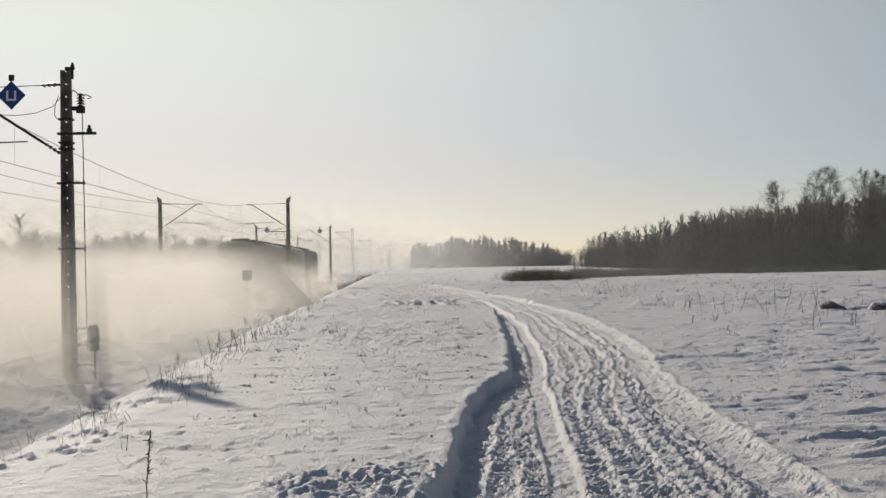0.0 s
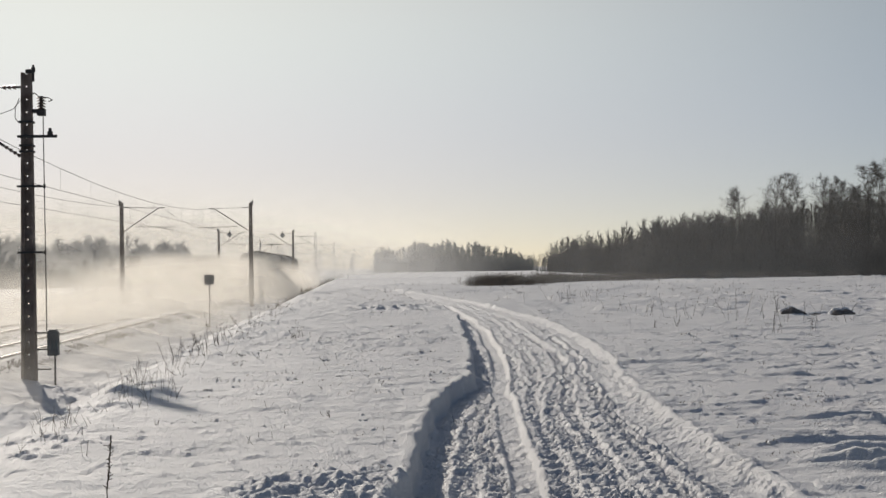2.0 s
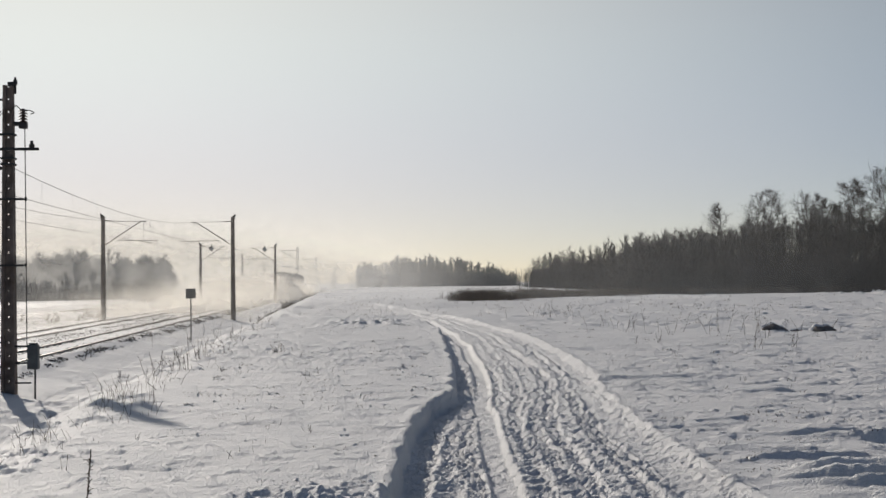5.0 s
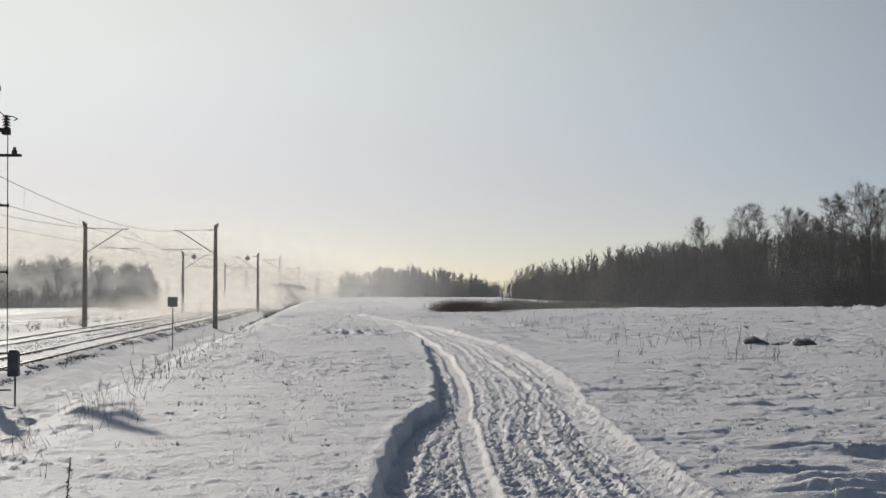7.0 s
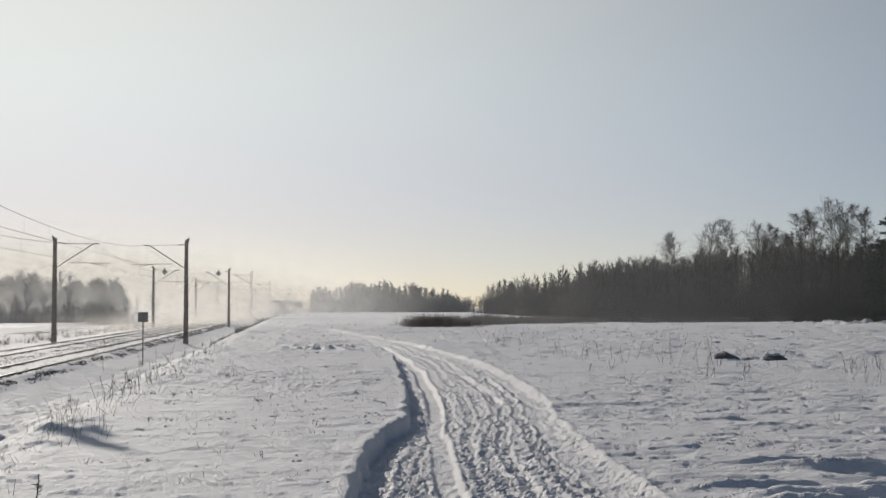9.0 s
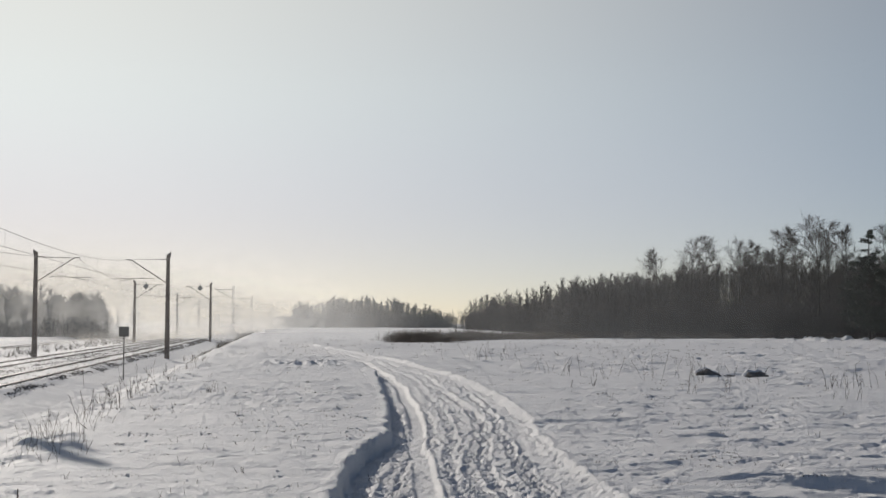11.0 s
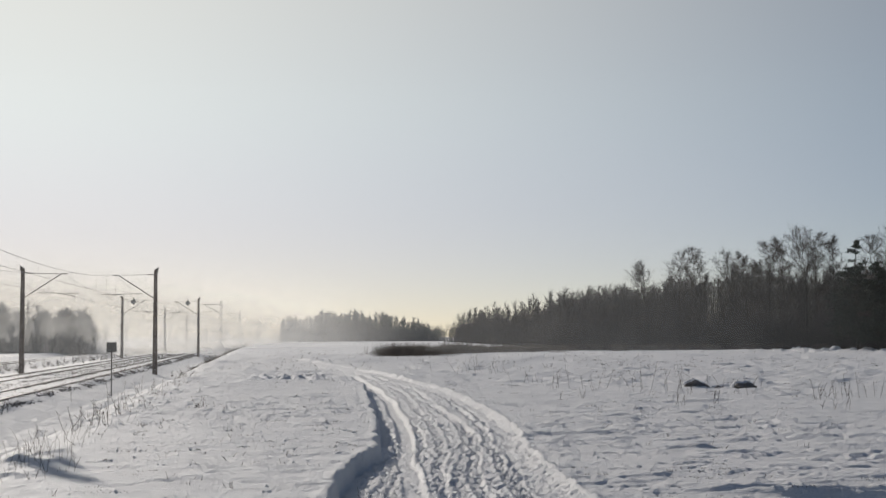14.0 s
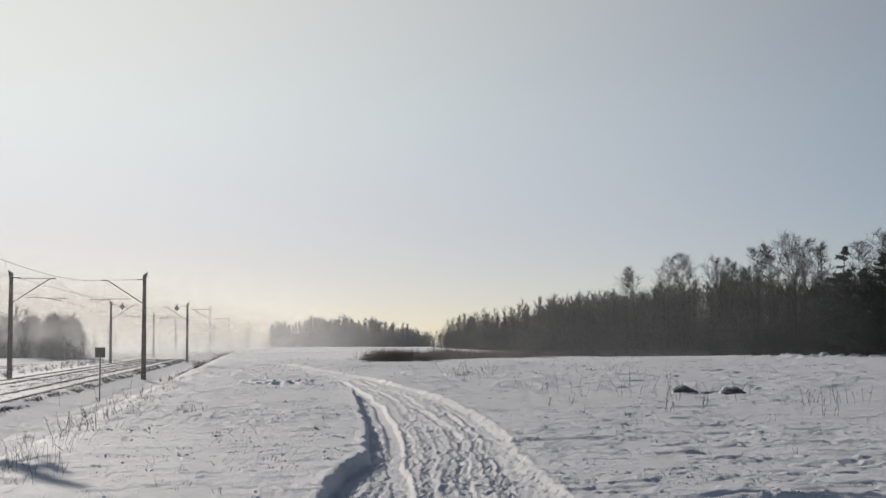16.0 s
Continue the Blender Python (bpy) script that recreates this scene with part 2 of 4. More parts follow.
def ground_z(x, y):
    x, y = np.asarray(x, float), np.asarray(y, float)
    p = off(x, y) + (field(x * 0.35, y * 0.35, 3) - 0.5) * 0.35
    z = np.interp(p, [-1e5, 2.9, 3.7, 5.5, 6.5, 7.6, 9.0, 9.62, 16.15, 17.0, 20, 22.4, 25.8, 27, 29.5, 70, 1e5],
                  [0, 0, -0.13, -1.12, -1.40, -1.33, -1.0, -0.80, -0.80, -1.02, -1.1, -0.80, -0.80, -1.02, -0.55, -0.75, -0.6])
    r = np.hypot(x, y)
    near = step(150, 60, r)
    bed = step(8.9, 9.5, p) * step(17.0, 16.2, p)
    open_snow = 1 - bed
    # broad swells, wind ripples, small clods
    z = z + open_snow * ((fbm(x * 0.11, y * 0.11, 11, 3) - 0.5) * 0.16 * step(3, 12, r) + ((fbm(x * 0.7, y * 1.9, 21, 3) - 0.5) * 0.05 + (fbm(x * 4.0, y * 5.5, 23, 3) - 0.5) * 0.018) * near)
    bank_x = np.interp(y, BANK_Y, BANK_X) + (field(y * 1.3, y * 0 + 2, 5) - 0.5) * 0.09 + (fbm(x * 5, y * 5, 7, 2) - 0.5) * 0.05
    edge_x = np.interp(y, EDGE_Y, EDGE_X) + (field(y * 1.3, y * 0 + 9, 6) - 0.5) * 0.10
    on = step(-0.015, 0.05, x - bank_x) * step(0.10, -0.10, x - edge_x) * step(150, 90, y) * step(4, 7, y)
    fade = step(120, 50, r)
    clod = np.maximum(0, fbm(x * 5.9 + y * 3.1, y * 5.0 - x * 3.4, 31, 3) - 0.60)
    z = z + (1 - on) * open_snow * step(0.0, 0.19, clod) * (0.010 * step(1.2, -0.5, x) + 0.010 + 0.02 * np.exp(-((p - 3.3) / 0.5) ** 2)) * near * step(5, 9, r) * (0.4 + 0.8 * step(0.4, 0.65, fbm(x * 0.35, y * 0.3, 33, 2)))
    pit = np.maximum(0, field(x * 1.0, y * 2.9, 37) - 0.74)
    z = z - (1 - on) * pit * 0.15 * near * (step(0.2, 3.5, x - edge_x) + 0.35 * step(0.0, -1.5, x - bank_x))
    # low crusted hummocks with broken edges, in patches
    patchy = step(0.30, 0.62, fbm(x * 0.16, y * 0.10, 133, 2))
    hum = step(0.56, 0.70, fbm(x * 0.9 + 3, y * 1.3, 131, 3)) * 0.030 + step(0.60, 0.70, fbm(x * 3.0, y * 3.8, 137, 3)) * 0.022
    hum = hum + step(0.58, 0.68, fbm(x * 0.55, y * 0.40, 139, 2)) * 0.06 * step(26, 60, r)
    z = z + (1 - on) * open_snow * hum * (0.25 + 0.75 * patchy) * step(170, 110, r) * step(7, 11, r) * (1 + 0.25 * step(1, 4, x - edge_x))
    # drifted ridges beside the road
    wob = y + 0.30 * x + 0.9 * (fbm(x * 0.45, y * 0.7, 41, 3) - 0.5)
    ridge = np.maximum(0, 1 - np.abs(np.mod(wob, 0.48) / 0.24 - 1) * 1.7) * step(0.35, 0.62, field(x * 0.8 + 3, wob * 1.8, 43))
    z = z + ridge * 0.11 * step(0.25, 0.9, x - edge_x) * step(9.6, 11.0, y) * step(15.2, 13.4, y)
    # the driven road: sunk between its banks, with ruts, treads and thrown lumps
    u = x - bank_x
    w = np.maximum(edge_x - bank_x, 0.5)
    rough = fbm(x * 4.4 + y * 2.2, y * 4.0 - x * 2.4, 51, 4) - 0.5
    lumps = np.abs(fbm(x * 11.0 + y * 6.0, y * 10.0 - x * 6.5, 55, 3) - 0.5)
    cut = -0.25 * (0.25 + 0.75 * fade) * (1 - 0.82 * np.clip(u / w, 0, 1))
    z = z + on * (cut + (rough * 0.06 + 0.025 - lumps * 0.12) * fade)
    for k in range(len(RUTS)):
        frac, half, deep, pitch = RUTS[k]
        xc = bank_x * (1 - frac) + edge_x * frac + (fbm(y * 0.13, y * 0 + k, 60 + k, 2) - 0.5) * 0.40
        d = x - xc
        tread = np.sin((y + np.abs(d) * 0.9 + 0.25 * (field(y * 1.1, d * 3, 66 + k) - 0.5)) * 2 * math.pi / pitch)
        z = z - on * step(half * 1.4, half * 0.8, np.abs(d)) * (deep * 0.5 + 0.018 * tread * step(45, 16, y)) * fade
        z = z + on * fade * 0.010 * np.exp(-((np.abs(d) - half * 1.55) / 0.035) ** 2)
    rut = x - np.interp(y, RUT_Y, RUT_X) - (field(y * 0.5, y * 0 + 4, 71) - 0.5) * 0.10
    inside = step(0.14, 0.10, np.abs(rut)) * on * fade
    z = z * (1 - inside) + (cut - 0.05 + (fbm(x * 13, y * 11, 73, 3) - 0.5) * 0.055) * inside
    z = z + on * fade * 0.028 * np.exp(-((rut - 0.16) / 0.03) ** 2) * (0.5 + field(x * 4, y * 3, 75))
    # packed lane and thrown berm along the far edge
    lane = step(-0.42, -0.32, x - edge_x) * step(-0.06, -0.14, x - edge_x) * 0.6 * on * fade
    z = z * (1 - lane) + (cut - 0.03 + rough * 0.05) * lane
    z = z + fade * 0.020 * np.exp(-((x - edge_x - 0.06) / 0.05) ** 2) * (0.2 + 1.1 * fbm(x * 6, y * 4, 81, 2)) * step(5, 8, y)
    z = z + fade * 0.018 * np.exp(-((u + 0.07) / 0.07) ** 2) * (0.2 + field(x * 5, y * 4, 83)) * step(8, 10, y)
    # churned heap where the road turns off, and the trampled patch farther on
    heap = np.exp(-(((x + 0.60) / 0.72) ** 4 + ((y - 10.0) / 0.95) ** 4))
    z = z + heap * (0.03 + 0.20 * (fbm(x * 6.4 + y * 3.9, y * 5.6 - x * 3.7, 91, 4) - 0.5) + 0.05 * np.abs(fbm(x * 13, y * 11, 93, 2) - 0.5))
    patch = np.exp(-(((x + 0.9) / 1.6) ** 4 + ((y - 52.5) / 3.0) ** 4))
    z = z + patch * 0.5 * np.maximum(0, fbm(x * 3.6, y * 1.1, 95, 2) - 0.40)
    # snowed-in tussocks at the foot of the wood
    foot = step(36, 48, x) * np.exp(-((r - 141 + 0.10 * x) / 5.0) ** 2)
    z = z + foot * np.maximum(0, fbm(x * 1.6, y * 0.8, 99, 3) - 0.42) * 1.1
    # slumped, drift-cut far side of the ditch
    gash = np.exp(-((p - 7.1) / 1.1) ** 2) * np.maximum(0, fbm(x * 1.3, y * 0.7, 97, 4) - 0.42)
    z = z + gash * 0.32 * near
    return z


def gz(x, y):
    return float(ground_z(np.array([x]), np.array([y]))[0])


def build_ground():
    fine = np.radians(np.arange(-19.0, 25.0, 0.064))
    coarse = np.radians(np.arange(30.0, 336.0, 6.0))
    az = np.concatenate([fine, coarse])
    r = np.concatenate([np.geomspace(0.4, 8.4, 14)[:-1], np.geomspace(8.4, 62, 500)[:-1], np.geomspace(62, 160, 190)[:-1], np.geomspace(160, 420, 60)[:-1], np.geomspace(420, 4600, 22)])
    R, A = np.meshgrid(r, az, indexing="ij")
    X, Y = R * np.sin(A), R * np.cos(A)
    Z = ground_z(X, Y)
    Z = np.where(R > 700, -0.6 - (R - 700) * 0.0004, Z)
    n, k = len(r), len(az)
    v = np.concatenate([np.stack([X, Y, Z], -1).reshape(-1, 3), [[0, 0, gz(0, 0)]]])
    i, j = np.meshgrid(np.arange(n - 1), np.arange(k), indexing="ij")
    j2 = (j + 1) % k
    quads = np.stack([i * k + j, i * k + j2, (i + 1) * k + j2, (i + 1) * k + j], -1).reshape(-1, 4)
    jj = np.arange(k)
    cap = np.stack([np.full(k, n * k), (jj + 1) % k, jj], -1)
    tri = np.concatenate([quads[:, [0, 1, 2]], quads[:, [0, 2, 3]], cap])
    ob = new("ground", raw_mesh("ground", v, tri, SNOW, True))
    tagged(ob, "wind-rippled snow field with a rutted winter road", "ground", kind="structure")


build_ground()


# ---- railway ----
def track_rail(bm, p, y0, y1):
    """One rail: foot, web and head, swept along the line."""
    ys = np.concatenate([np.arange(y0, 260, 20.0), np.arange(260, y1 + 1, 12.0)])
    prof = [(-0.07, 0), (0.07, 0), (0.07, 0.02), (0.015, 0.035), (0.015, 0.12), (0.036, 0.13), (0.036, 0.165), (-0.036, 0.165), (-0.036, 0.13), (-0.015, 0.12), (-0.015, 0.035), (-0.07, 0.02)]
    rows = [[bm.verts.new((float(line_x(p, y)) + a, y, RAIL_TOP - 0.165 + b)) for a, b in prof] for y in ys]
    for r0, r1 in zip(rows, rows[1:]):
        for i in range(len(prof)):
            j = (i + 1) % len(prof)
            bm.faces.new((r0[i], r0[j], r1[j], r1[i]))


def sleeper_mesh():
    bm = bmesh.new()
    box(bm, 0, 0, 0, 2.5, 0.26, 0.18, 0.02)
    return mesh_of("sleeper", bm, SLEEPER)


SLEEPER_MESH = sleeper_mesh()


def railway_track(p, y0, y1, label):
    tr = thing("railway_track", label=label, category="railway track", group="railway tracks", kind="structure")
    for s in (-0.7525, 0.7525):
        bm = bmesh.new()
        track_rail(bm, p + s, y0, y1)
        part("rail", bm, RAIL, tr, "rusty steel rail")
    return tr


TRACKS = [(10.75, "snow-filled main track with rusty steel rails"), (15.0, "second snow-filled main track with rusty rails"),
          (24.2, "snow-covered siding beyond the main tracks")]
track_obs = [railway_track(p, -60, 760, lab) for p, lab in TRACKS]


def sleepers(track, p, y0, y1):
    """Sleepers, whose ends stand out of the snow on the shoulder."""
    rng = random.Random(4)
    y = y0
    while y < y1:
        sl = part("sleeper", SLEEPER_MESH, None, track)
        sl.matrix_basis = pose(float(line_x(p, y)) + rng.uniform(-0.05, 0.05), y, RAIL_TOP - 0.165 - 0.072 + rng.uniform(-0.008, 0.012), 0, 0, 2.0 + rng.uniform(-0.6, 0.6))
        y += 0.6


sleepers(track_obs[0], 10.75, 30, 190)


def ballast():
    """Stones that show through the snow along the shoulder and between the rails."""
    rng = np.random.default_rng(5)
    n = 30000
    y = 22 + 170 * rng.random(n) ** 1.5
    which = rng.random(n)
    p = np.where(which < 0.25, 9.35 + rng.normal(0, 0.14, n), np.where(which < 0.4, 12.8 + rng.normal(0, 0.5, n), rng.choice((10.0, 11.5, 14.25, 15.75), n) + rng.normal(0, 0.20, n)))
    keep = fbm(y * 0.5, p * 2, 7, 3) > 0.42
    y, p = y[keep], p[keep]
    x = line_x(p, y)
    z = ground_z(x, y)
    n = len(y)
    s = rng.uniform(0.02, 0.05, n) * (0.8 + y / 150)
    base = np.array([(1, 0, 0), (-0.5, 0.87, 0), (-0.5, -0.87, 0), (0, 0, 1.0)])
    v = base[None] * s[:, None, None] * rng.uniform(0.6, 1.3, (n, 4, 3)) + np.stack([x, y, z - 0.01], -1)[:, None]
    f = np.array([(0, 1, 3), (1, 2, 3), (2, 0, 3)])
    ob = new("ballast", raw_mesh("ballast", v.reshape(-1, 3), (np.arange(n)[:, None, None] * 4 + f[None]).reshape(-1, 3), STONE))
    tagged(ob, "grey-brown ballast stones showing through the snow", "ballast", kind="stuff")


ballast()


# ---- overhead line ----
def insulator(bm, a, b, r=0.055, discs=4):
    a, b = Vector(a), Vector(b)
    rod(bm, a, b, r * 0.35)
    for k in range(discs):
        c = a.lerp(b, (k + 0.5) / discs)
        w = (b - a).normalized() * (b - a).length * 0.28 / discs
        rod(bm, c - w, c + w, r, r * 0.6, 10)


def pole_shaft(bm, h, w0=0.36, w1=0.24):
    """A tapered I-shaped concrete mast with rows of holes cast through its web."""
    zs = [-0.8, h]
    for sx in (-1, 1):
        rings = []
        for z, w in zip(zs, (w0, w1)):
            x0, x1 = sx * (w / 2 - 0.075), sx * w / 2
            rings.append([bm.verts.new((a, b, z)) for a, b in ((min(x0, x1), -w * 0.40), (max(x0, x1), -w * 0.40), (max(x0, x1), w * 0.40), (min(x0, x1), w * 0.40))])
        for i in range(4):
            bm.faces.new((rings[0][i], rings[0][(i + 1) % 4], rings[1][(i + 1) % 4], rings[1][i]))
        bm.faces.new(rings[1])
    n = 26
    for k in range(n):
        z0, z1 = -0.8 + (h + 0.8) * k / n, -0.8 + (h + 0.8) * (k + 1) / n - 0.05
        wa = w0 + (w1 - w0) * (z0 + 0.8) / (h + 0.8)
        box(bm, 0, 0, (z0 + z1) / 2, wa - 0.14, wa * 0.42, z1 - z0)
        for sx in (-1, 1):
            box(bm, sx * (0.027 + (wa / 2 - 0.07 - 0.027) / 2), 0, z1 + 0.025, wa / 2 - 0.097, wa * 0.40, 0.051)


def cantilever(parent, side, h, sign=None):
    """Arm, tie and registration arm, reaching side * 3 m to the track."""
    bm = bmesh.new()
    foot, tip = Vector((side * 0.16, 0, h - 2.12)), Vector((side * 2.75, 0, h - 0.42))
    rod(bm, foot + (tip - foot) * 0.16, tip, 0.035)
    rod(bm, tip, tip + Vector((side * 0.42, 0, 0.0)), 0.035)
    part("bracket_arm", bm, DARK, parent)
    bm = bmesh.new()
    insulator(bm, foot, foot + (tip - foot) * 0.16)
    part("insulator", bm, CERAMIC, parent, "ribbed brown porcelain insulator")
    bm = bmesh.new()
    insulator(bm, (side * 0.25, 0, h - 0.36), (side * 0.62, 0, h - 0.37), 0.06, 3)
    part("insulator", bm, CERAMIC, parent, "ribbed brown porcelain insulator")
    bm = bmesh.new()
    rod(bm, (side * 0.62, 0, h - 0.37), tip, 0.012)
    rod(bm, (side * 0.1, 0, h - 0.36), (side * 0.26, 0, h - 0.36), 0.03)
    part("tie_rod", bm, DARK, parent)
    bm = bmesh.new()
    rod(bm, (side * 1.0, 0, h - 1.80), (side * 4.0, 0, h - 1.86), 0.018)
    rod(bm, (side * 2.5, 0, h - 1.84), (side * 3.6, 0, h - 2.02), 0.014)
    rod(bm, (side * 2.95, 0, h - 0.42), (side * 2.95, 0, h - 1.84), 0.006)
    part("registration_arm", bm, DARK, parent)
    if sign:
        plate(parent, side, h, sign)


def plate(parent, side, h, mat=BLUE):
    bm = bmesh.new()
    turn = Matrix.Rotation(math.pi / 4, 4, "Y")
    box(bm, side * 1.38, -0.06, h - 0.62, 0.52, 0.015, 0.52, 0.004, turn)
    ob = part("diamond_sign", bm, mat, parent, "blue enamelled diamond sign" if mat is BLUE else "dark diamond sign")
    bm = bmesh.new()
    x, z, y = side * 1.38, h - 0.62, -0.073
    box(bm, x - 0.10, y, z + 0.01, 0.055, 0.006, 0.22)
    box(bm, x + 0.10, y, z + 0.01, 0.055, 0.006, 0.22)
    box(bm, x, y, z - 0.115, 0.255, 0.006, 0.055)
    part("sign_mark", bm, WHITE, ob, "white angular U mark")
    bm = bmesh.new()
    box(bm, side * 1.38, -0.03, h - 0.17, 0.14, 0.05, 0.16, 0.01)
    rod(bm, (side * 1.38, -0.03, h - 0.95), (side * 1.38, -0.03, h - 0.2), 0.012)
    part("sign_clamp", bm, DARK, ob)


def head_gear(parent, h, side):
    bm = bmesh.new()
    box(bm, -side * 0.08, 0, h + 0.03, 0.16, 0.2, 0.1, 0.01)
    rod(bm, (-side * 0.17, 0, h - 0.22), (-side * 0.17, 0, h + 0.2), 0.03)
    rod(bm, (-side * 0.17, 0, h + 0.02), (-side * 0.17, 0, h + 0.14), 0.06, 0.05)
    part("pole_cap", bm, DARK, parent)


def catenary_pole(x, y, side, sign=None):
    zb = -0.95
    po = thing("catenary_pole", pose(x, y, zb), label="weathered concrete catenary mast with a steel bracket arm", category="catenary mast", group="catenary masts")
    bm = bmesh.new()
    pole_shaft(bm, 7.6)
    part("shaft", bm, POLE, po)
    cantilever(po, side, 7.6, sign)
    head_gear(po, 7.6, side)
    return po


def lattice_pole(x, y, side, h):
    po = thing("lattice_pole", pose(x, y, -0.95), label="pale painted steel lattice catenary mast with a bracket arm", category="catenary mast", group="catenary masts")
    bm = bmesh.new()
    w = 0.42
    for sx in (-1, 1):
        for sy in (-1, 1):
            rod(bm, (sx * w / 2, sy * w / 2, -0.5), (sx * w / 2.6, sy * w / 2.6, h), 0.035, None, 4)
    part("leg", bm, WHITE_STEEL, po, "four pale corner angles")
    bm = bmesh.new()
    for k in range(16):
        z0, z1 = h * k / 16, h * (k + 1) / 16
        s = 1 if k % 2 else -1
        for sy in (-1, 1):
            rod(bm, (-s * w / 2.2, sy * w / 2.2, z0), (s * w / 2.2, sy * w / 2.2, z1), 0.018, None, 4)
            rod(bm, (sy * w / 2.2, -s * w / 2.2, z0), (sy * w / 2.2, s * w / 2.2, z1), 0.018, None, 4)
    part("bracing", bm, WHITE_STEEL, po)
    bm = bmesh.new()
    rod(bm, (side * 0.15, 0, h - 2.4), (side * 3.0, 0, h - 0.75), 0.05)
    rod(bm, (side * 0.15, 0, h - 0.7), (side * 3.3, 0, h - 0.72), 0.045)
    rod(bm, (side * 1.6, 0, h - 2.0), (side * 4.0, 0, h - 2.05), 0.025)
    part("bracket_arm", bm, DARK, po)
    return po


RIGHT = [(-9.58, 35.0), (-11.85, 104.6), (-15.15, 183.0)]
for k, (x, y) in enumerate(RIGHT):
    po = catenary_pole(x, y, -1, (BLUE, None, SIGNBACK)[k])
    if k == 0:
        first_pole = po
for x, y, h in ((-17.0, 255, 9.2), (-17.6, 330, 8.8), (-15.6, 405, 8.4), (-8.2, 480, 8.4), (4.5, 555, 8.4)):
    lattice_pole(x, y, -1, h)
LEFT = [(-20.1, 28.0), (-21.05, 102.0), (-23.9, 175.0), (-26.2, 246.0), (-29.6, 325.0)]
for k, (x, y) in enumerate(LEFT):
    catenary_pole(x, y, 1, SIGNBACK if k == 2 else None)
for y in (400, 475, 550):
    catenary_pole(float(line_x(18.0, y)), y, 1)


def switch_gear(po):
    """Earthing switch, cross arm, pull rod and drive box on the first mast; x points away from the track."""
    bm = bmesh.new()
    box(bm, 0.30, -0.05, 6.62, 0.28, 0.16, 0.10, 0.015)
    box(bm, 0.38, -0.05, 6.58, 0.20, 0.18, 0.16, 0.02)
    part("switch_base", bm, DARK, po)
    bm = bmesh.new()
    insulator(bm, (0.38, -0.05, 6.64), (0.38, -0.05, 7.0), 0.12, 5)
    part("switch_insulator", bm, CERAMIC, po)
    bm = bmesh.new()
    pts = [(0.12, -0.1, 7.0), (0.22, -0.1, 7.08), (0.33, -0.08, 6.98), (0.55, -0.05, 6.96), (0.66, -0.05, 6.9), (0.56, -0.05, 6.86)]
    for a, b in zip(pts, pts[1:]):
        rod(bm, a, b, 0.012, None, 6)
    part("jumper_cable", bm, DARK, po)
    bm = bmesh.new()
    loop = [(-0.16, -0.1, 6.95), (-0.26, -0.1, 6.7), (-0.27, -0.1, 6.45), (-0.18, -0.1, 6.33), (-0.05, -0.1, 6.31)]
    for a, b in zip(loop, loop[1:]):
        rod(bm, a, b, 0.010, None, 6)
    part("jumper_cable", bm, DARK, po)
    bm = bmesh.new()
    sag = [(-1.75, 0, 6.5), (-1.3, 0, 6.47), (-0.8, 0, 6.52), (-0.35, 0, 6.68), (-0.12, -0.1, 6.9)]
    for a, b in zip(sag, sag[1:]):
        rod(bm, a, b, 0.009, None, 6)
    part("jumper_cable", bm, DARK, po)
    bm = bmesh.new()
    box(bm, 0.30, -0.08, 5.98, 0.95, 0.07, 0.07, 0.006)
    box(bm, 0.60, -0.08, 6.10, 0.07, 0.05, 0.18, 0.006)
    rod(bm, (0.60, -0.08, 6.02), (0.60, -0.08, 6.10), 0.07)
    box(bm, -0.16, -0.08, 5.98, 0.10, 0.1, 0.06)
    part("cross_arm", bm, DARK, po)
    bm = bmesh.new()
    rod(bm, (0.42, -0.05, 6.5), (0.46, -0.05, 1.0), 0.013)
    part("pull_rod", bm, DARK, po)
    for z in (4.72, 3.05):
        bm = bmesh.new()
        box(bm, 0.08, -0.06, z, 0.62, 0.2, 0.05, 0.006)
        rod(bm, (0.44, -0.06, z - 0.05), (0.44, -0.06, z + 0.05), 0.03)
        part("rod_guide", bm, DARK, po)
    bm = bmesh.new()
    box(bm, 0.62, -0.05, 0.75, 0.27, 0.24, 0.62, 0.03)
    box(bm, 0.62, -0.05, 1.08, 0.20, 0.18, 0.05, 0.02)
    bx = part("drive_box", bm, BOX, po, "grey painted drive box on brackets")
    bm = bmesh.new()
    box(bm, 0.70, -0.175, 0.75, 0.10, 0.012, 0.5, 0.004)
    part("box_door", bm, BOX, bx)
    for z in (1.02, 0.60, 0.10):
        bm = bmesh.new()
        box(bm, 0.36, -0.05, z, 0.4, 0.05, 0.045, 0.006)
        part("box_bracket", bm, DARK, po)
    bm = bmesh.new()
    rod(bm, (0.66, -0.05, 0.45), (0.66, -0.05, -0.35), 0.025)
    part("cable_duct", bm, DARK, po)
    for z in (5.6, 6.35, 5.75):
        bm = bmesh.new()
        box(bm, 0, -0.01, z, 0.34, 0.3, 0.05, 0.005)
        part("clamp", bm, DARK, po)


switch_gear(first_pole)


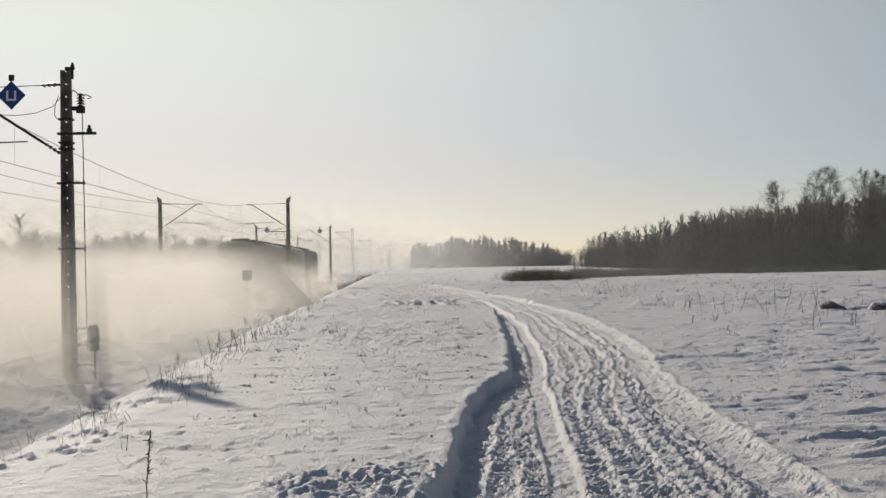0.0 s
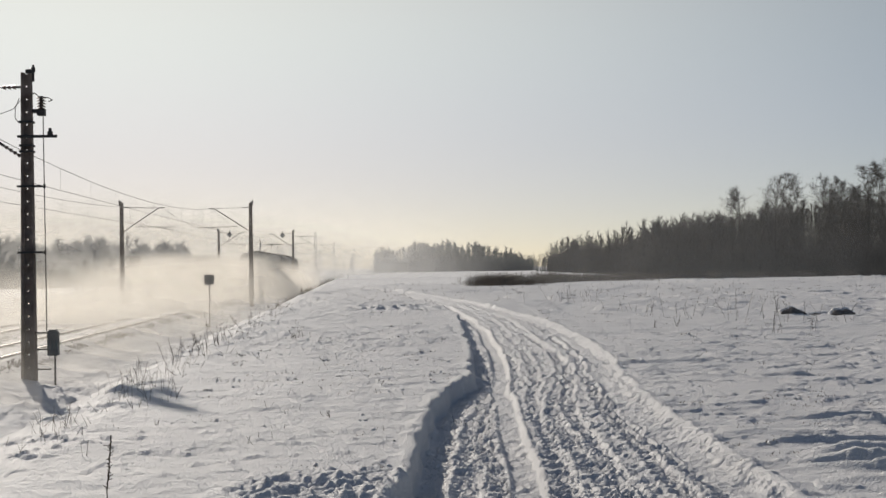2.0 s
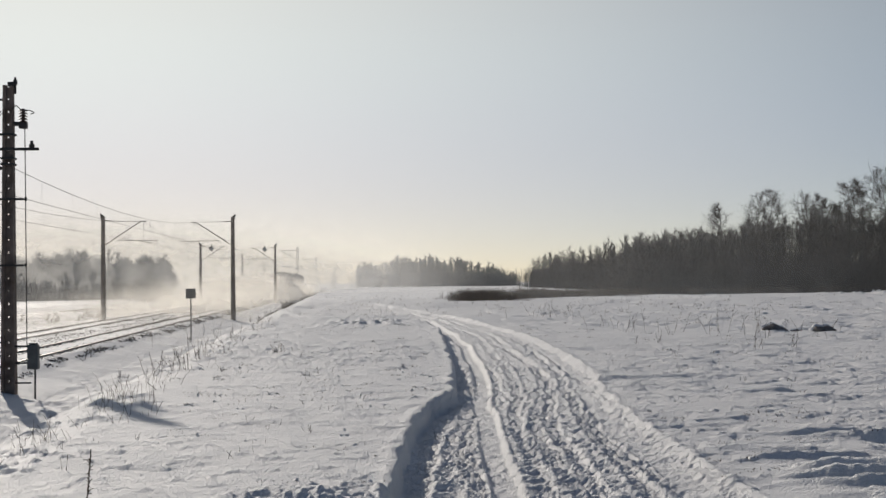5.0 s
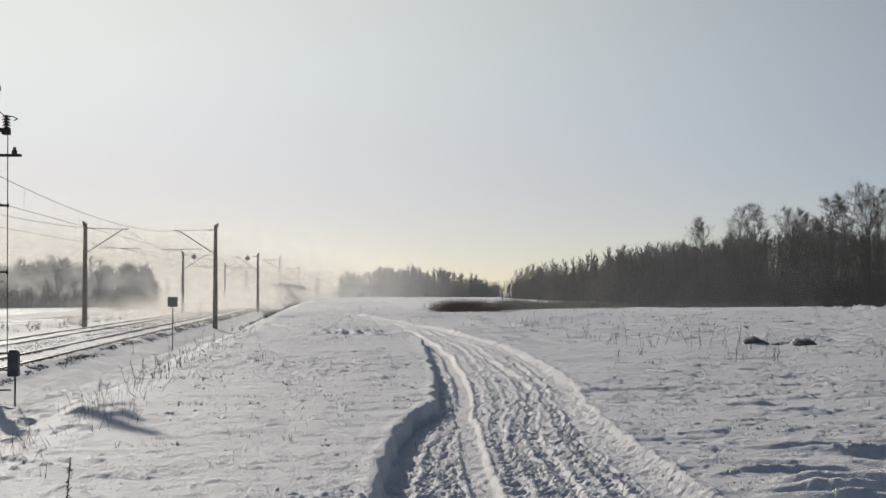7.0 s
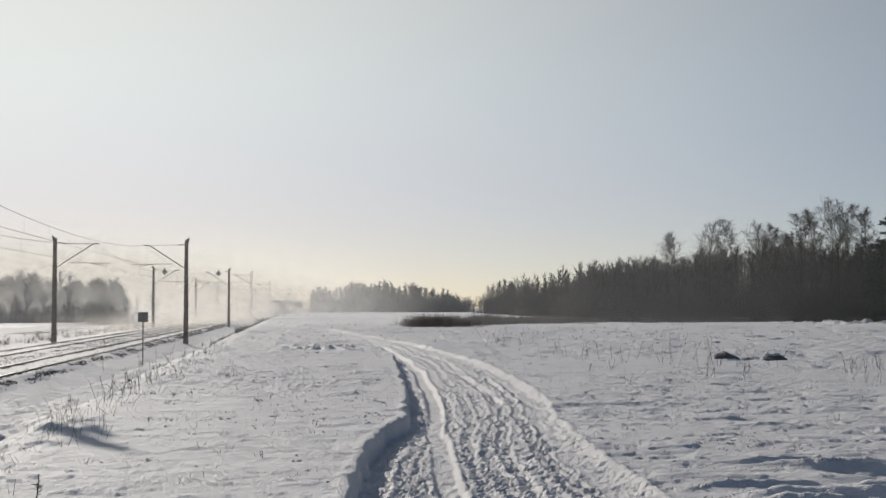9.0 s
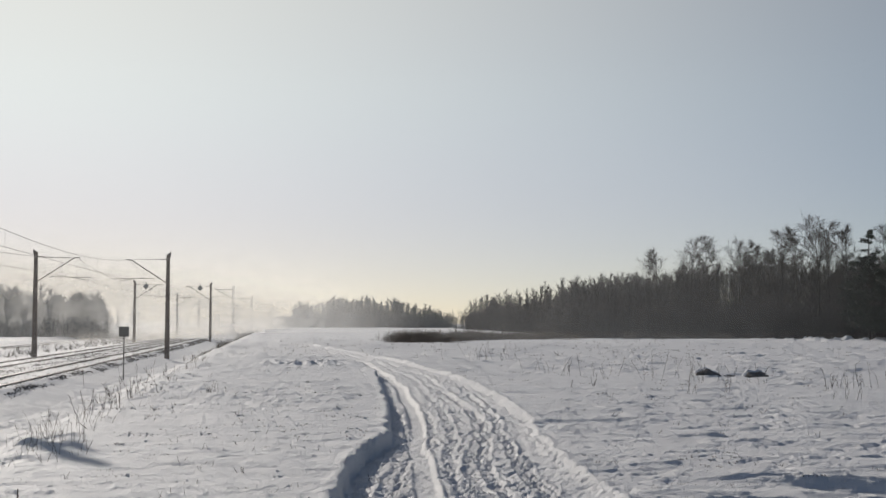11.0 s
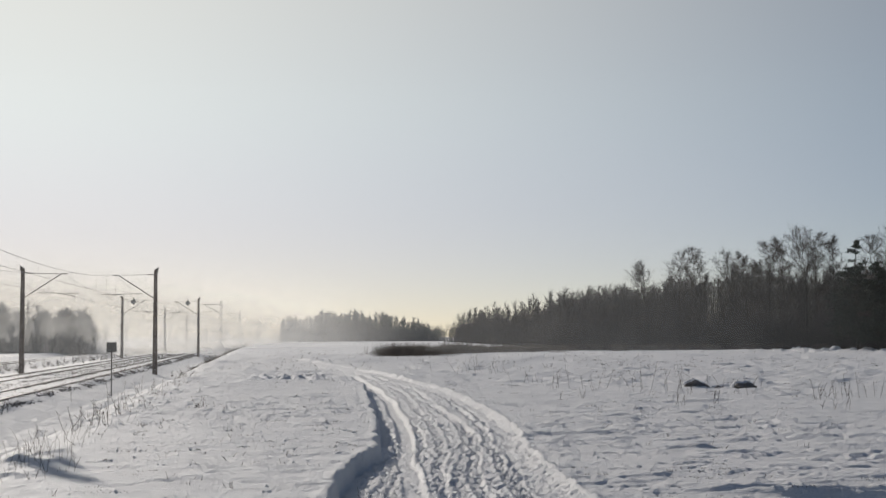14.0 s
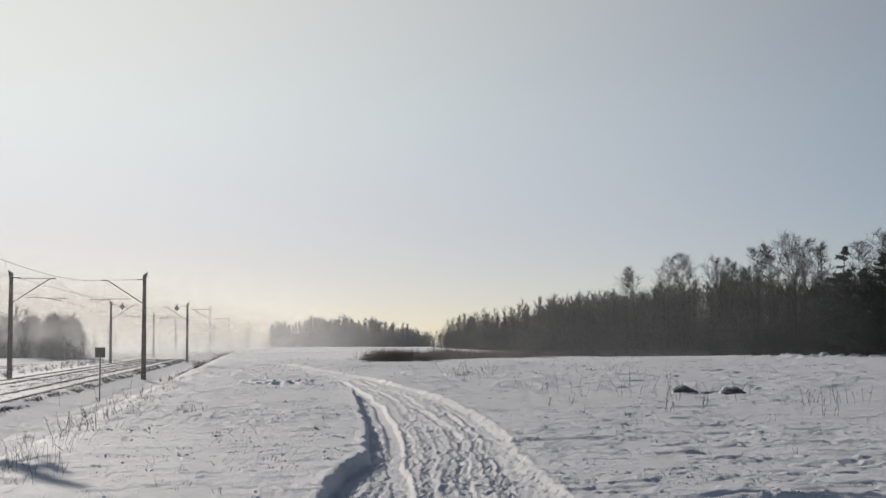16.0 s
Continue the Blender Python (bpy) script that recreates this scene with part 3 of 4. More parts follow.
def wire_run(name, label, pts):
    """Messenger wire that sags between the masts, contact wire below, droppers between; pts: x, y of the bracket ends."""
    ob = thing(name, label=label, category="overhead wire", group="overhead wires")
    mess, cont, drop = [], [], []
    for (x0, y0), (x1, y1) in zip(pts, pts[1:]):
        n = 12
        prev = None
        for k in range(n + 1):
            t = k / n
            x, y = x0 + (x1 - x0) * t, y0 + (y1 - y0) * t
            hi, lo = 6.22 - 4 * 0.95 * t * (1 - t), 4.72 - 4 * 0.05 * t * (1 - t)
            if prev:
                mess.append((prev[0], (x, y, hi), 0.011, 0.011))
                cont.append((prev[1], (x, y, lo), 0.010, 0.010))
            if 0 < k < n:
                drop.append(((x, y, hi), (x, y, lo), 0.004, 0.004))
            prev = ((x, y, hi), (x, y, lo))
    for nm, seg in (("messenger_wire", mess), ("contact_wire", cont), ("dropper", drop)):
        v, f = tubes(seg, 5)
        w = part(nm, raw_mesh(nm, v, f, WIRE), WIRE, ob)
        if nm == "dropper":
            tagged(w, kind="stuff")


wire_run("overhead_wire", "dark sagging overhead line above the main track", [(-9.2, -40)] + [(x - 2.95, y) for x, y in RIGHT] + [(-20.0, 255), (-20.6, 330), (-18.6, 405), (-11.2, 480)])
wire_run("overhead_wire", "dark sagging overhead line above the second track", [(-15.0, -45)] + [(x + 2.95, y) for x, y in LEFT] + [(float(line_x(15, y)), y) for y in (400, 475)])


def board_sign():
    s = thing("track_sign", pose(-10.06, 70, -0.95), label="square metal signboard on a thin post, seen from behind", category="sign")
    bm = bmesh.new()
    rod(bm, (0, 0, -0.8), (0, 0, 1.95), 0.03)
    part("post", bm, DARK, s)
    bm = bmesh.new()
    box(bm, 0, -0.04, 2.05, 0.5, 0.02, 0.5, 0.006)
    part("board", bm, SIGNBACK, s)


board_sign()


# ---- woods ----
def spikes(segments):
    """Corners and triangles of many fine three-sided tapering twigs, each (a, b, ra, rb)."""
    v, f = tubes(segments, 3)
    v = v.reshape(-1, 6, 3)
    v = np.concatenate([v[:, :3], v[:, 3:].mean(1, keepdims=True)], 1)
    f = np.array([(0, 1, 3), (1, 2, 3), (2, 0, 3)])
    return v.reshape(-1, 3), (np.arange(len(v))[:, None, None] * 4 + f[None]).reshape(-1, 3)


def grow(rng, height, limbs=30, spread=0.26, bare=0.28, shoots=9, twigs=11, base_r=0.11, fine=0.012, steep=(24, 46), twig_len=0.5):
    """Pieces of a bare broadleaf tree: a leader, ascending limbs, their shoots, and fine twigs on those."""
    wood, twig = [], []

    def turned(way, low, high, lift):
        side = np.cross(way, rng.normal(0, 1, 3))
        side /= np.linalg.norm(side) + 1e-9
        ang = radians(rng.uniform(low, high))
        w = way * math.cos(ang) + side * math.sin(ang) + np.array((0, 0, lift))
        return w / np.linalg.norm(w)

    def run(a, way, length, r0, r1, n, wander, lift):
        pts = [np.array(a, float)]
        for k in range(n):
            way = way + rng.normal(0, wander, 3) + np.array((0, 0, lift))
            way = way / np.linalg.norm(way)
            pts.append(pts[-1] + way * length / n)
        for k in range(n):
            ra, rb = r0 + (r1 - r0) * k / n, r0 + (r1 - r0) * (k + 1) / n
            wood.append((tuple(pts[k]), tuple(pts[k + 1]), ra, rb))
        return pts

    def along(pts, t):
        q = min(t, 0.999) * (len(pts) - 1)
        k = int(q)
        return pts[k] + (pts[k + 1] - pts[k]) * (q - k), (pts[k + 1] - pts[k]) / np.linalg.norm(pts[k + 1] - pts[k])

    stem = run((0, 0, -0.3), np.array((rng.normal(0, 0.03), rng.normal(0, 0.03), 1)), height + 0.3, base_r, fine * 1.3, 7, 0.03, 0.02)
    for i in range(limbs):
        u = (i + rng.uniform(0, 1)) / limbs
        t = bare + (0.97 - bare) * u
        a, way = along(stem, t)
        full = height * spread * (0.16 + 1.0 * math.sin(math.pi * min(1, 0.26 + 0.70 * u))) * rng.uniform(0.6, 1.1)
        full = min(full, (height - a[2]) * 1.15 + 0.5)
        limb = run(a, turned(way, steep[0], steep[1], 0.03), full, max(base_r * 0.34 * (1.05 - t), fine * 1.2), fine, 3 if shoots else 2, 0.08, 0.03)
        if shoots:
            for _ in range(shoots):
                a2, w2 = along(limb, rng.uniform(0.15, 1.0))
                l2 = full * rng.uniform(0.25, 0.60)
                sub = run(a2, turned(w2, 25, 55, 0.02), l2, fine * 1.1, fine * 0.8, 1, 0.0, 0.0)
                for _ in range(twigs):
                    a3, w3 = along(sub, rng.uniform(0.1, 1.0))
                    twig.append((tuple(a3), tuple(a3 + turned(w3, 15, 65, 0.02) * twig_len * rng.uniform(0.5, 1.2)), fine * 0.8, 0))
        else:
            for _ in range(twigs):
                a3, w3 = along(limb, rng.uniform(0.05, 1.0))
                twig.append((tuple(a3), tuple(a3 + turned(w3, 14, 46, 0.10) * twig_len * rng.uniform(0.5, 1.2)), fine, 0))
    k = height / max(q[1][2] for q in wood + twig)
    fit = lambda pieces: [(tuple(np.array(a) * k), tuple(np.array(b) * k), ra, rb) for a, b, ra, rb in pieces]
    return fit(wood), fit(twig)


def tree_kind(seed, height, **kw):
    wood, twig = grow(np.random.default_rng(seed), height, **kw)
    return tubes(wood, 3), spikes(twig)


def bare_tree(seed, height, label, **kw):
    (v0, f0), (v1, f1) = tree_kind(seed, height, **kw)
    tr = thing("tree", label=label, category="tree", group="bare trees at the wood's edge")
    part("trunk", raw_mesh("trunk", v0, f0, BARK), BARK, tr)
    part("crown", raw_mesh("crown", v1, f1, TWIG), TWIG, tr)
    return tr


def scatter_mesh(name, kinds, places, mat, label, category):
    """Many plants of a few kinds joined into one mesh; places: x, y, turn, scale."""
    vs, fs, base = [], [], 0
    level = ground_z([q[0] for q in places], [q[1] for q in places])
    for i, (x, y, turn, s) in enumerate(places):
        for v, f in kinds[i % len(kinds)]:
            c, sn = math.cos(turn), math.sin(turn)
            w = np.stack([(v[:, 0] * c - v[:, 1] * sn) * s + x, (v[:, 0] * sn + v[:, 1] * c) * s + y, v[:, 2] * s + level[i]], -1)
            vs.append(w)
            fs.append(f + base)
            base += len(v)
    ob = new(name, raw_mesh(name, np.concatenate(vs), np.concatenate(fs), mat))
    return tagged(ob, label, category, kind="stuff")


def stalks(rng, n, spread, h, r=0.004, fork=2, lean=0.25):
    seg = []
    for _ in range(n):
        x, y = rng.normal(0, spread, 2)
        l = h * rng.uniform(0.45, 1.0)
        w = np.array((rng.normal(0, lean), rng.normal(0, lean), 1.0))
        a = np.array((x, y, -0.05))
        m = a + w * l * 0.6
        b = m + (w + np.array((rng.normal(0, 0.2), rng.normal(0, 0.2), 0))) * l * 0.4
        seg += [(tuple(a), tuple(m), r, r * 0.8), (tuple(m), tuple(b), r * 0.8, r * 0.6)]
        for _ in range(fork):
            t = rng.uniform(0.3, 1.0)
            s = a + (b - a) * t
            e = s + np.array((rng.normal(0, 0.5), rng.normal(0, 0.5), rng.uniform(0.3, 0.9))) * l * 0.22
            seg.append((tuple(s), tuple(e), r * 0.6, r * 0.4))
    return seg


def woods():
    rng = np.random.default_rng(12)
    # tall bare trees along the near corner of the wood
    kinds = [bare_tree(100 + k, h, lab, limbs=nl, spread=sp, bare=br, base_r=0.13, fine=0.0095, twigs=11, shoots=10, twig_len=0.62) for k, (h, sp, nl, br, lab) in enumerate((
        (13.0, 0.24, 34, 0.22, "tall bare birch with fine upswept twigs"), (12.0, 0.30, 32, 0.26, "bare broad-crowned aspen at the wood's edge"),
        (11.0, 0.17, 30, 0.30, "slender bare birch at the wood's edge"), (10.0, 0.27, 28, 0.26, "bare tree with an open round crown")))]
    spots = []
    for az, d, h, kind in ((13.9, 158, 10.6, 3), (15.1, 156, 11.9, 1), (15.9, 160, 12.1, 0), (17.1, 154, 11.6, 1), (17.8, 157, 11.4, 2), (18.7, 152, 12.2, 0),
                           (19.4, 155, 12.8, 2), (20.2, 150, 13.9, 1), (20.6, 153, 13.0, 0), (21.4, 150, 12.4, 2), (22.9, 150, 12.4, 0), (23.6, 147, 13.6, 1),
                           (24.3, 145, 13.9, 0), (25.2, 145, 13.0, 2)):
        spots.append((az, d, h, kind))
    for k in range(9):
        az = rng.uniform(14.2, 25)
        spots.append((az, rng.uniform(160, 200), rng.uniform(8.5, 11.0) + 0.12 * (az - 14), int(rng.integers(0, 4))))
    base_h = (13.0, 12.0, 11.0, 10.0)
    used = set()
    for az, d, h, kind in spots:
        a = radians(az)
        x, y = d * math.sin(a), d * math.cos(a)
        m = pose(x, y, gz(x, y), 0, 0, rng.uniform(0, 360))
        s = h / base_h[kind]
        if kind in used:
            tr = copy_thing(kinds[kind], m)
        else:
            tr = kinds[kind]
            used.add(kind)
            tr.matrix_basis = m
        tr.scale = (s, s, s)
    # the young thicket that fills the wood
    young = [tree_kind(200 + k, 7.0, limbs=26, spread=0.26, bare=0.03, shoots=0, twigs=11, base_r=0.05, fine=0.016, steep=(16, 42), twig_len=0.75) for k in range(7)]
    places = []
    for k in range(370):
        az = rng.uniform(9.6, 25.5)
        d = 158 + 50 * rng.random() ** 1.5 - 0.9 * max(0, az - 19)
        h = np.interp(az, (9.6, 11, 13.2, 15, 17, 21, 25), (6.3, 6.7, 7.1, 7.9, 8.5, 8.6, 9.2)) * (1 + 0.0035 * (d - 160)) + rng.normal(0, 0.65)
        places.append((d * math.sin(radians(az)), d * math.cos(radians(az)), rng.uniform(0, 6.28), h / 7.0))
    scatter_mesh("thicket", young, places, TWIG, "dense bare young trees and undergrowth of the wood", "woodland")
    places = []
    for k in range(180):
        t = rng.random()
        y = 165 + 205 * t
        x = 30.5 + 7 * t + abs(rng.normal(0, 1)) * 12
        places.append((x, y, rng.uniform(0, 6.28), rng.uniform(6.4, 8.6) / 7.0))
    scatter_mesh("thicket", young, places, TWIG, "receding edge of bare young woodland", "woodland")
    bush = [[spikes(stalks(np.random.default_rng(260 + k), 60, 0.95, 2.8, 0.024, 4, 0.30))] for k in range(4)]
    places = []
    for k in range(240):
        az = rng.uniform(9.8, 26)
        d = 150 + 45 * rng.random() ** 1.6 - 0.9 * max(0, az - 19)
        places.append((d * math.sin(radians(az)), d * math.cos(radians(az)), rng.uniform(0, 6.28), rng.uniform(0.7, 1.9)))
    scatter_mesh("undergrowth", bush, places, TWIG, "tangled leafless undergrowth along the wood", "undergrowth")
    skirt = [[spikes(stalks(np.random.default_rng(270 + k), 40, 1.3, 3.6, 0.045, 4, 0.28))] for k in range(3)]
    places = [(30.0 + 7.5 * t + abs(q) * 6, 165 + 205 * t, 40 * t, s) for t, q, s in zip(rng.random(130), rng.normal(0, 1, 130), rng.uniform(0.9, 1.7, 130))]
    scatter_mesh("undergrowth", skirt, places, TWIG, "leafless undergrowth along the receding edge of the wood", "undergrowth")
    # grove in the distance
    small = [tree_kind(300 + k, 9.0, limbs=20, spread=0.24, bare=0.05, shoots=0, twigs=8, base_r=0.09, fine=0.042, steep=(16, 42), twig_len=1.1) for k in range(5)]
    places = []
    for k in range(270):
        t = rng.random()
        az = -1.35 + 6.6 * t
        d = rng.uniform(430, 500)
        h = 9.3 - 15.0 * (t - 0.40) ** 2 + 0.7 * math.sin(31 * t) + rng.normal(0, 0.7)
        places.append((d * math.sin(radians(az)), d * math.cos(radians(az)), rng.uniform(0, 6.28), h / 9.0))
    scatter_mesh("grove", small, places, FAR_TWIG, "distant grove of bare trees with haze put into their grey", "woodland")
    places = []
    for k in range(120):
        az, d = rng.uniform(-1.3, 5.2), rng.uniform(424, 470)
        places.append((d * math.sin(radians(az)), d * math.cos(radians(az)), az, rng.uniform(0.9, 1.6)))
    for k in range(130):
        az, d = rng.uniform(-20, -9.0), rng.uniform(200, 215)
        places.append((d * math.sin(radians(az)), d * math.cos(radians(az)), az, rng.uniform(0.6, 1.1)))
    scatter_mesh("undergrowth", skirt, places, FAR_TWIG, "haze-coloured bushes at the foot of the distant groves", "undergrowth")
    # trees beyond the railway
    hedge = [tree_kind(340 + k, 7.0, limbs=28, spread=0.34, bare=0.03, shoots=0, twigs=10, base_r=0.07, fine=0.022, steep=(20, 52), twig_len=1.0) for k in range(5)]
    places = []
    for k in range(340):
        t = rng.random()
        az = -20 + 11.3 * t
        d = rng.uniform(205, 235) + 10 * t
        h = 7.0 - 0.8 * t + 0.5 * math.sin(23 * t) + rng.normal(0, 0.7)
        h *= float(step(1.04, 0.93, t)) * 0.5 + 0.5
        places.append((d * math.sin(radians(az)), d * math.cos(radians(az)), rng.uniform(0, 6.28), h / 7.0))
    places += [(210 * math.sin(radians(az)), 210 * math.cos(radians(az)), az, h / 7.0) for az, h in ((-17.1, 11.0), (-16.5, 9.2), (-13.2, 8.6), (-11.4, 8.2))]
    scatter_mesh("grove", hedge, places, FAR_TWIG, "row of haze-coloured bare trees beyond the railway", "woodland")
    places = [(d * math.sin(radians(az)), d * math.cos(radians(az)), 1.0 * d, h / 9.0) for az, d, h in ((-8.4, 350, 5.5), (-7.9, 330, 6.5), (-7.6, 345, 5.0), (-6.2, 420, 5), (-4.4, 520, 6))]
    scatter_mesh("grove", small, places, FAR_TWIG, "few lone haze-coloured trees far beyond the railway", "woodland")
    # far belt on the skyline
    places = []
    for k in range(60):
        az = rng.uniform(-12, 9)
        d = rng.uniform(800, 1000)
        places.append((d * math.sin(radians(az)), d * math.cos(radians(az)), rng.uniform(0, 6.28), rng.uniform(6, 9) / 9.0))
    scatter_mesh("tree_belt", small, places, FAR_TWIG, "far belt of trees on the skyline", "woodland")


woods()


def pine_tree(x, y, h):
    rng = np.random.default_rng(int(h * 10))
    tr = thing("pine_tree", pose(x, y, gz(x, y)), label="dark green pine with snow-free spreading boughs", category="tree", group="pines at the wood's edge")
    wood = [((0, 0, -0.3 + h * k / 6), (rng.normal(0, 0.05), 0, h * (k + 1) / 6 - 0.3), 0.17 * (1 - k / 7), 0.17 * (1 - (k + 1) / 7)) for k in range(6)]
    vs, fs, base = [], [], 0
    for k in range(95):
        t = rng.random()
        z = h * (0.10 + 0.88 * t)
        reach = (4.0 * (1 - t) ** 0.85 + 0.12) * rng.uniform(0.55, 1.1)
        ang = rng.uniform(0, 6.28)
        tip = np.array((math.cos(ang) * reach, math.sin(ang) * reach, z + reach * rng.uniform(0.02, 0.28)))
        root = np.array((0, 0, z))
        wood.append((tuple(root), tuple(tip), 0.035, 0.012))
        n = int(14 + 45 * reach)
        s = rng.uniform(0.2, 1.05, n)
        c = root + (tip - root) * s[:, None] + rng.normal(0, 0.06 + 0.07 * reach, (n, 3)) * (1, 1, 0.6)
        d1 = rng.normal(0, 1, (n, 3))
        d1 /= np.linalg.norm(d1, axis=1)[:, None]
        d2 = np.cross(d1, rng.normal(0, 1, (n, 3)))
        d2 /= np.linalg.norm(d2, axis=1)[:, None]
        v = np.stack([c - d1 * 0.16, c + d1 * 0.16 + d2 * 0.05, c + d1 * 0.12 - d2 * 0.06], 1).reshape(-1, 3)
        vs.append(v)
        fs.append(np.arange(n * 3).reshape(-1, 3) + base)
        base += n * 3
    v, f = tubes(wood, 6)
    part("trunk", raw_mesh("trunk", v, f, BARK), BARK, tr)
    part("crown", raw_mesh("crown", np.concatenate(vs), np.concatenate(fs), NEEDLE), NEEDLE, tr)


for az, d, h in ((22.1, 141, 11.0), (22.9, 137, 8.6), (23.6, 138, 10.0), (24.6, 136, 10.8), (25.8, 136, 11.0)):
    pine_tree(d * math.sin(radians(az)), d * math.cos(radians(az)), h)


# ---- dry plants ----
def weed_clump(seed, x, y, n, spread, h, label, r=0.005, fork=2):
    rng = np.random.default_rng(seed)
    v, f = tubes(stalks(rng, n, spread, h, r, fork), 4)
    cl = new("weed_clump", raw_mesh("weed_clump", v, f, STALK))
    cl.matrix_basis = pose(x, y, gz(x, y))
    return tagged(cl, label, "dry plant", kind="stuff")


CLUMPS = [(-3.45, 18.9, 16, 0.20, 0.42), (-3.75, 20.3, 18, 0.25, 0.45), (-3.3, 17.6, 8, 0.12, 0.36), (-3.9, 22.6, 14, 0.3, 0.40), (-4.0, 25.6, 16, 0.22, 0.5), (-3.7, 14.7, 9, 0.12, 0.34),
          (-3.55, 13.6, 5, 0.08, 0.28), (-4.25, 31, 14, 0.3, 0.45), (-4.1, 28.4, 8, 0.2, 0.5), (-4.7, 38, 14, 0.4, 0.5), (-2.55, 31.5, 14, 0.15, 0.28), (-5.2, 46, 14, 0.5, 0.5), (-3.15, 16.2, 4, 0.06, 0.3),
          (7.7, 41, 10, 0.35, 0.75), (9.8, 38.5, 14, 0.5, 0.9), (10.0, 35.5, 10, 0.4, 0.6), (8.3, 30.5, 5, 0.15, 0.55), (12.8, 40.1, 9, 0.18, 0.5), (12.6, 33, 12, 0.35, 0.55), (9.4, 31.5, 5, 0.12, 0.5),
          (13.6, 33.5, 10, 0.4, 0.7), (11.2, 28.6, 6, 0.15, 0.5), (5.9, 56, 10, 0.6, 0.7), (7.4, 58, 10, 0.5, 0.7), (6.6, 34, 6, 0.2, 0.4), (7.4, 47, 8, 0.4, 0.5), (0.6, 16.0, 3, 0.05, 0.16), (-0.9, 15.1, 4, 0.05, 0.16), (-1.3, 24, 4, 0.2, 0.2)]
for k, (x, y, n, sp, h) in enumerate(CLUMPS):
    weed_clump(400 + k, x, y, max(4, int(n * 0.9)), sp * 1.3, h, "dry brown weed stalks standing out of the snow", 0.0024 if y < 25 else 0.0042, 4)


def tall_stalk():
    rng = np.random.default_rng(9)
    x, y = -2.03, 9.25
    pts = [np.array((0, 0, -0.05))]
    for k in range(9):
        pts.append(pts[-1] + np.array((0.004 + rng.normal(0, 0.004), 0, 0.062)))
    seg = [(tuple(a), tuple(b), 0.0045, 0.004) for a, b in zip(pts, pts[1:])]
    for k in range(40):
        t = rng.uniform(0.35, 1.0)
        c = pts[int(t * 8)] + np.array((0, 0, rng.uniform(0, 0.06)))
        e = c + np.array((rng.normal(0, 0.018), rng.normal(0, 0.018), rng.uniform(-0.01, 0.03)))
        seg.append((tuple(c), tuple(e), 0.004, 0.002))
    v, f = tubes(seg, 5)
    ob = new("dry_stalk", raw_mesh("dry_stalk", v, f, STALK))
    ob.matrix_basis = pose(x, y, gz(x, y))
    tagged(ob, "single dark dry flower stalk in the snow", "dry plant")


tall_stalk()


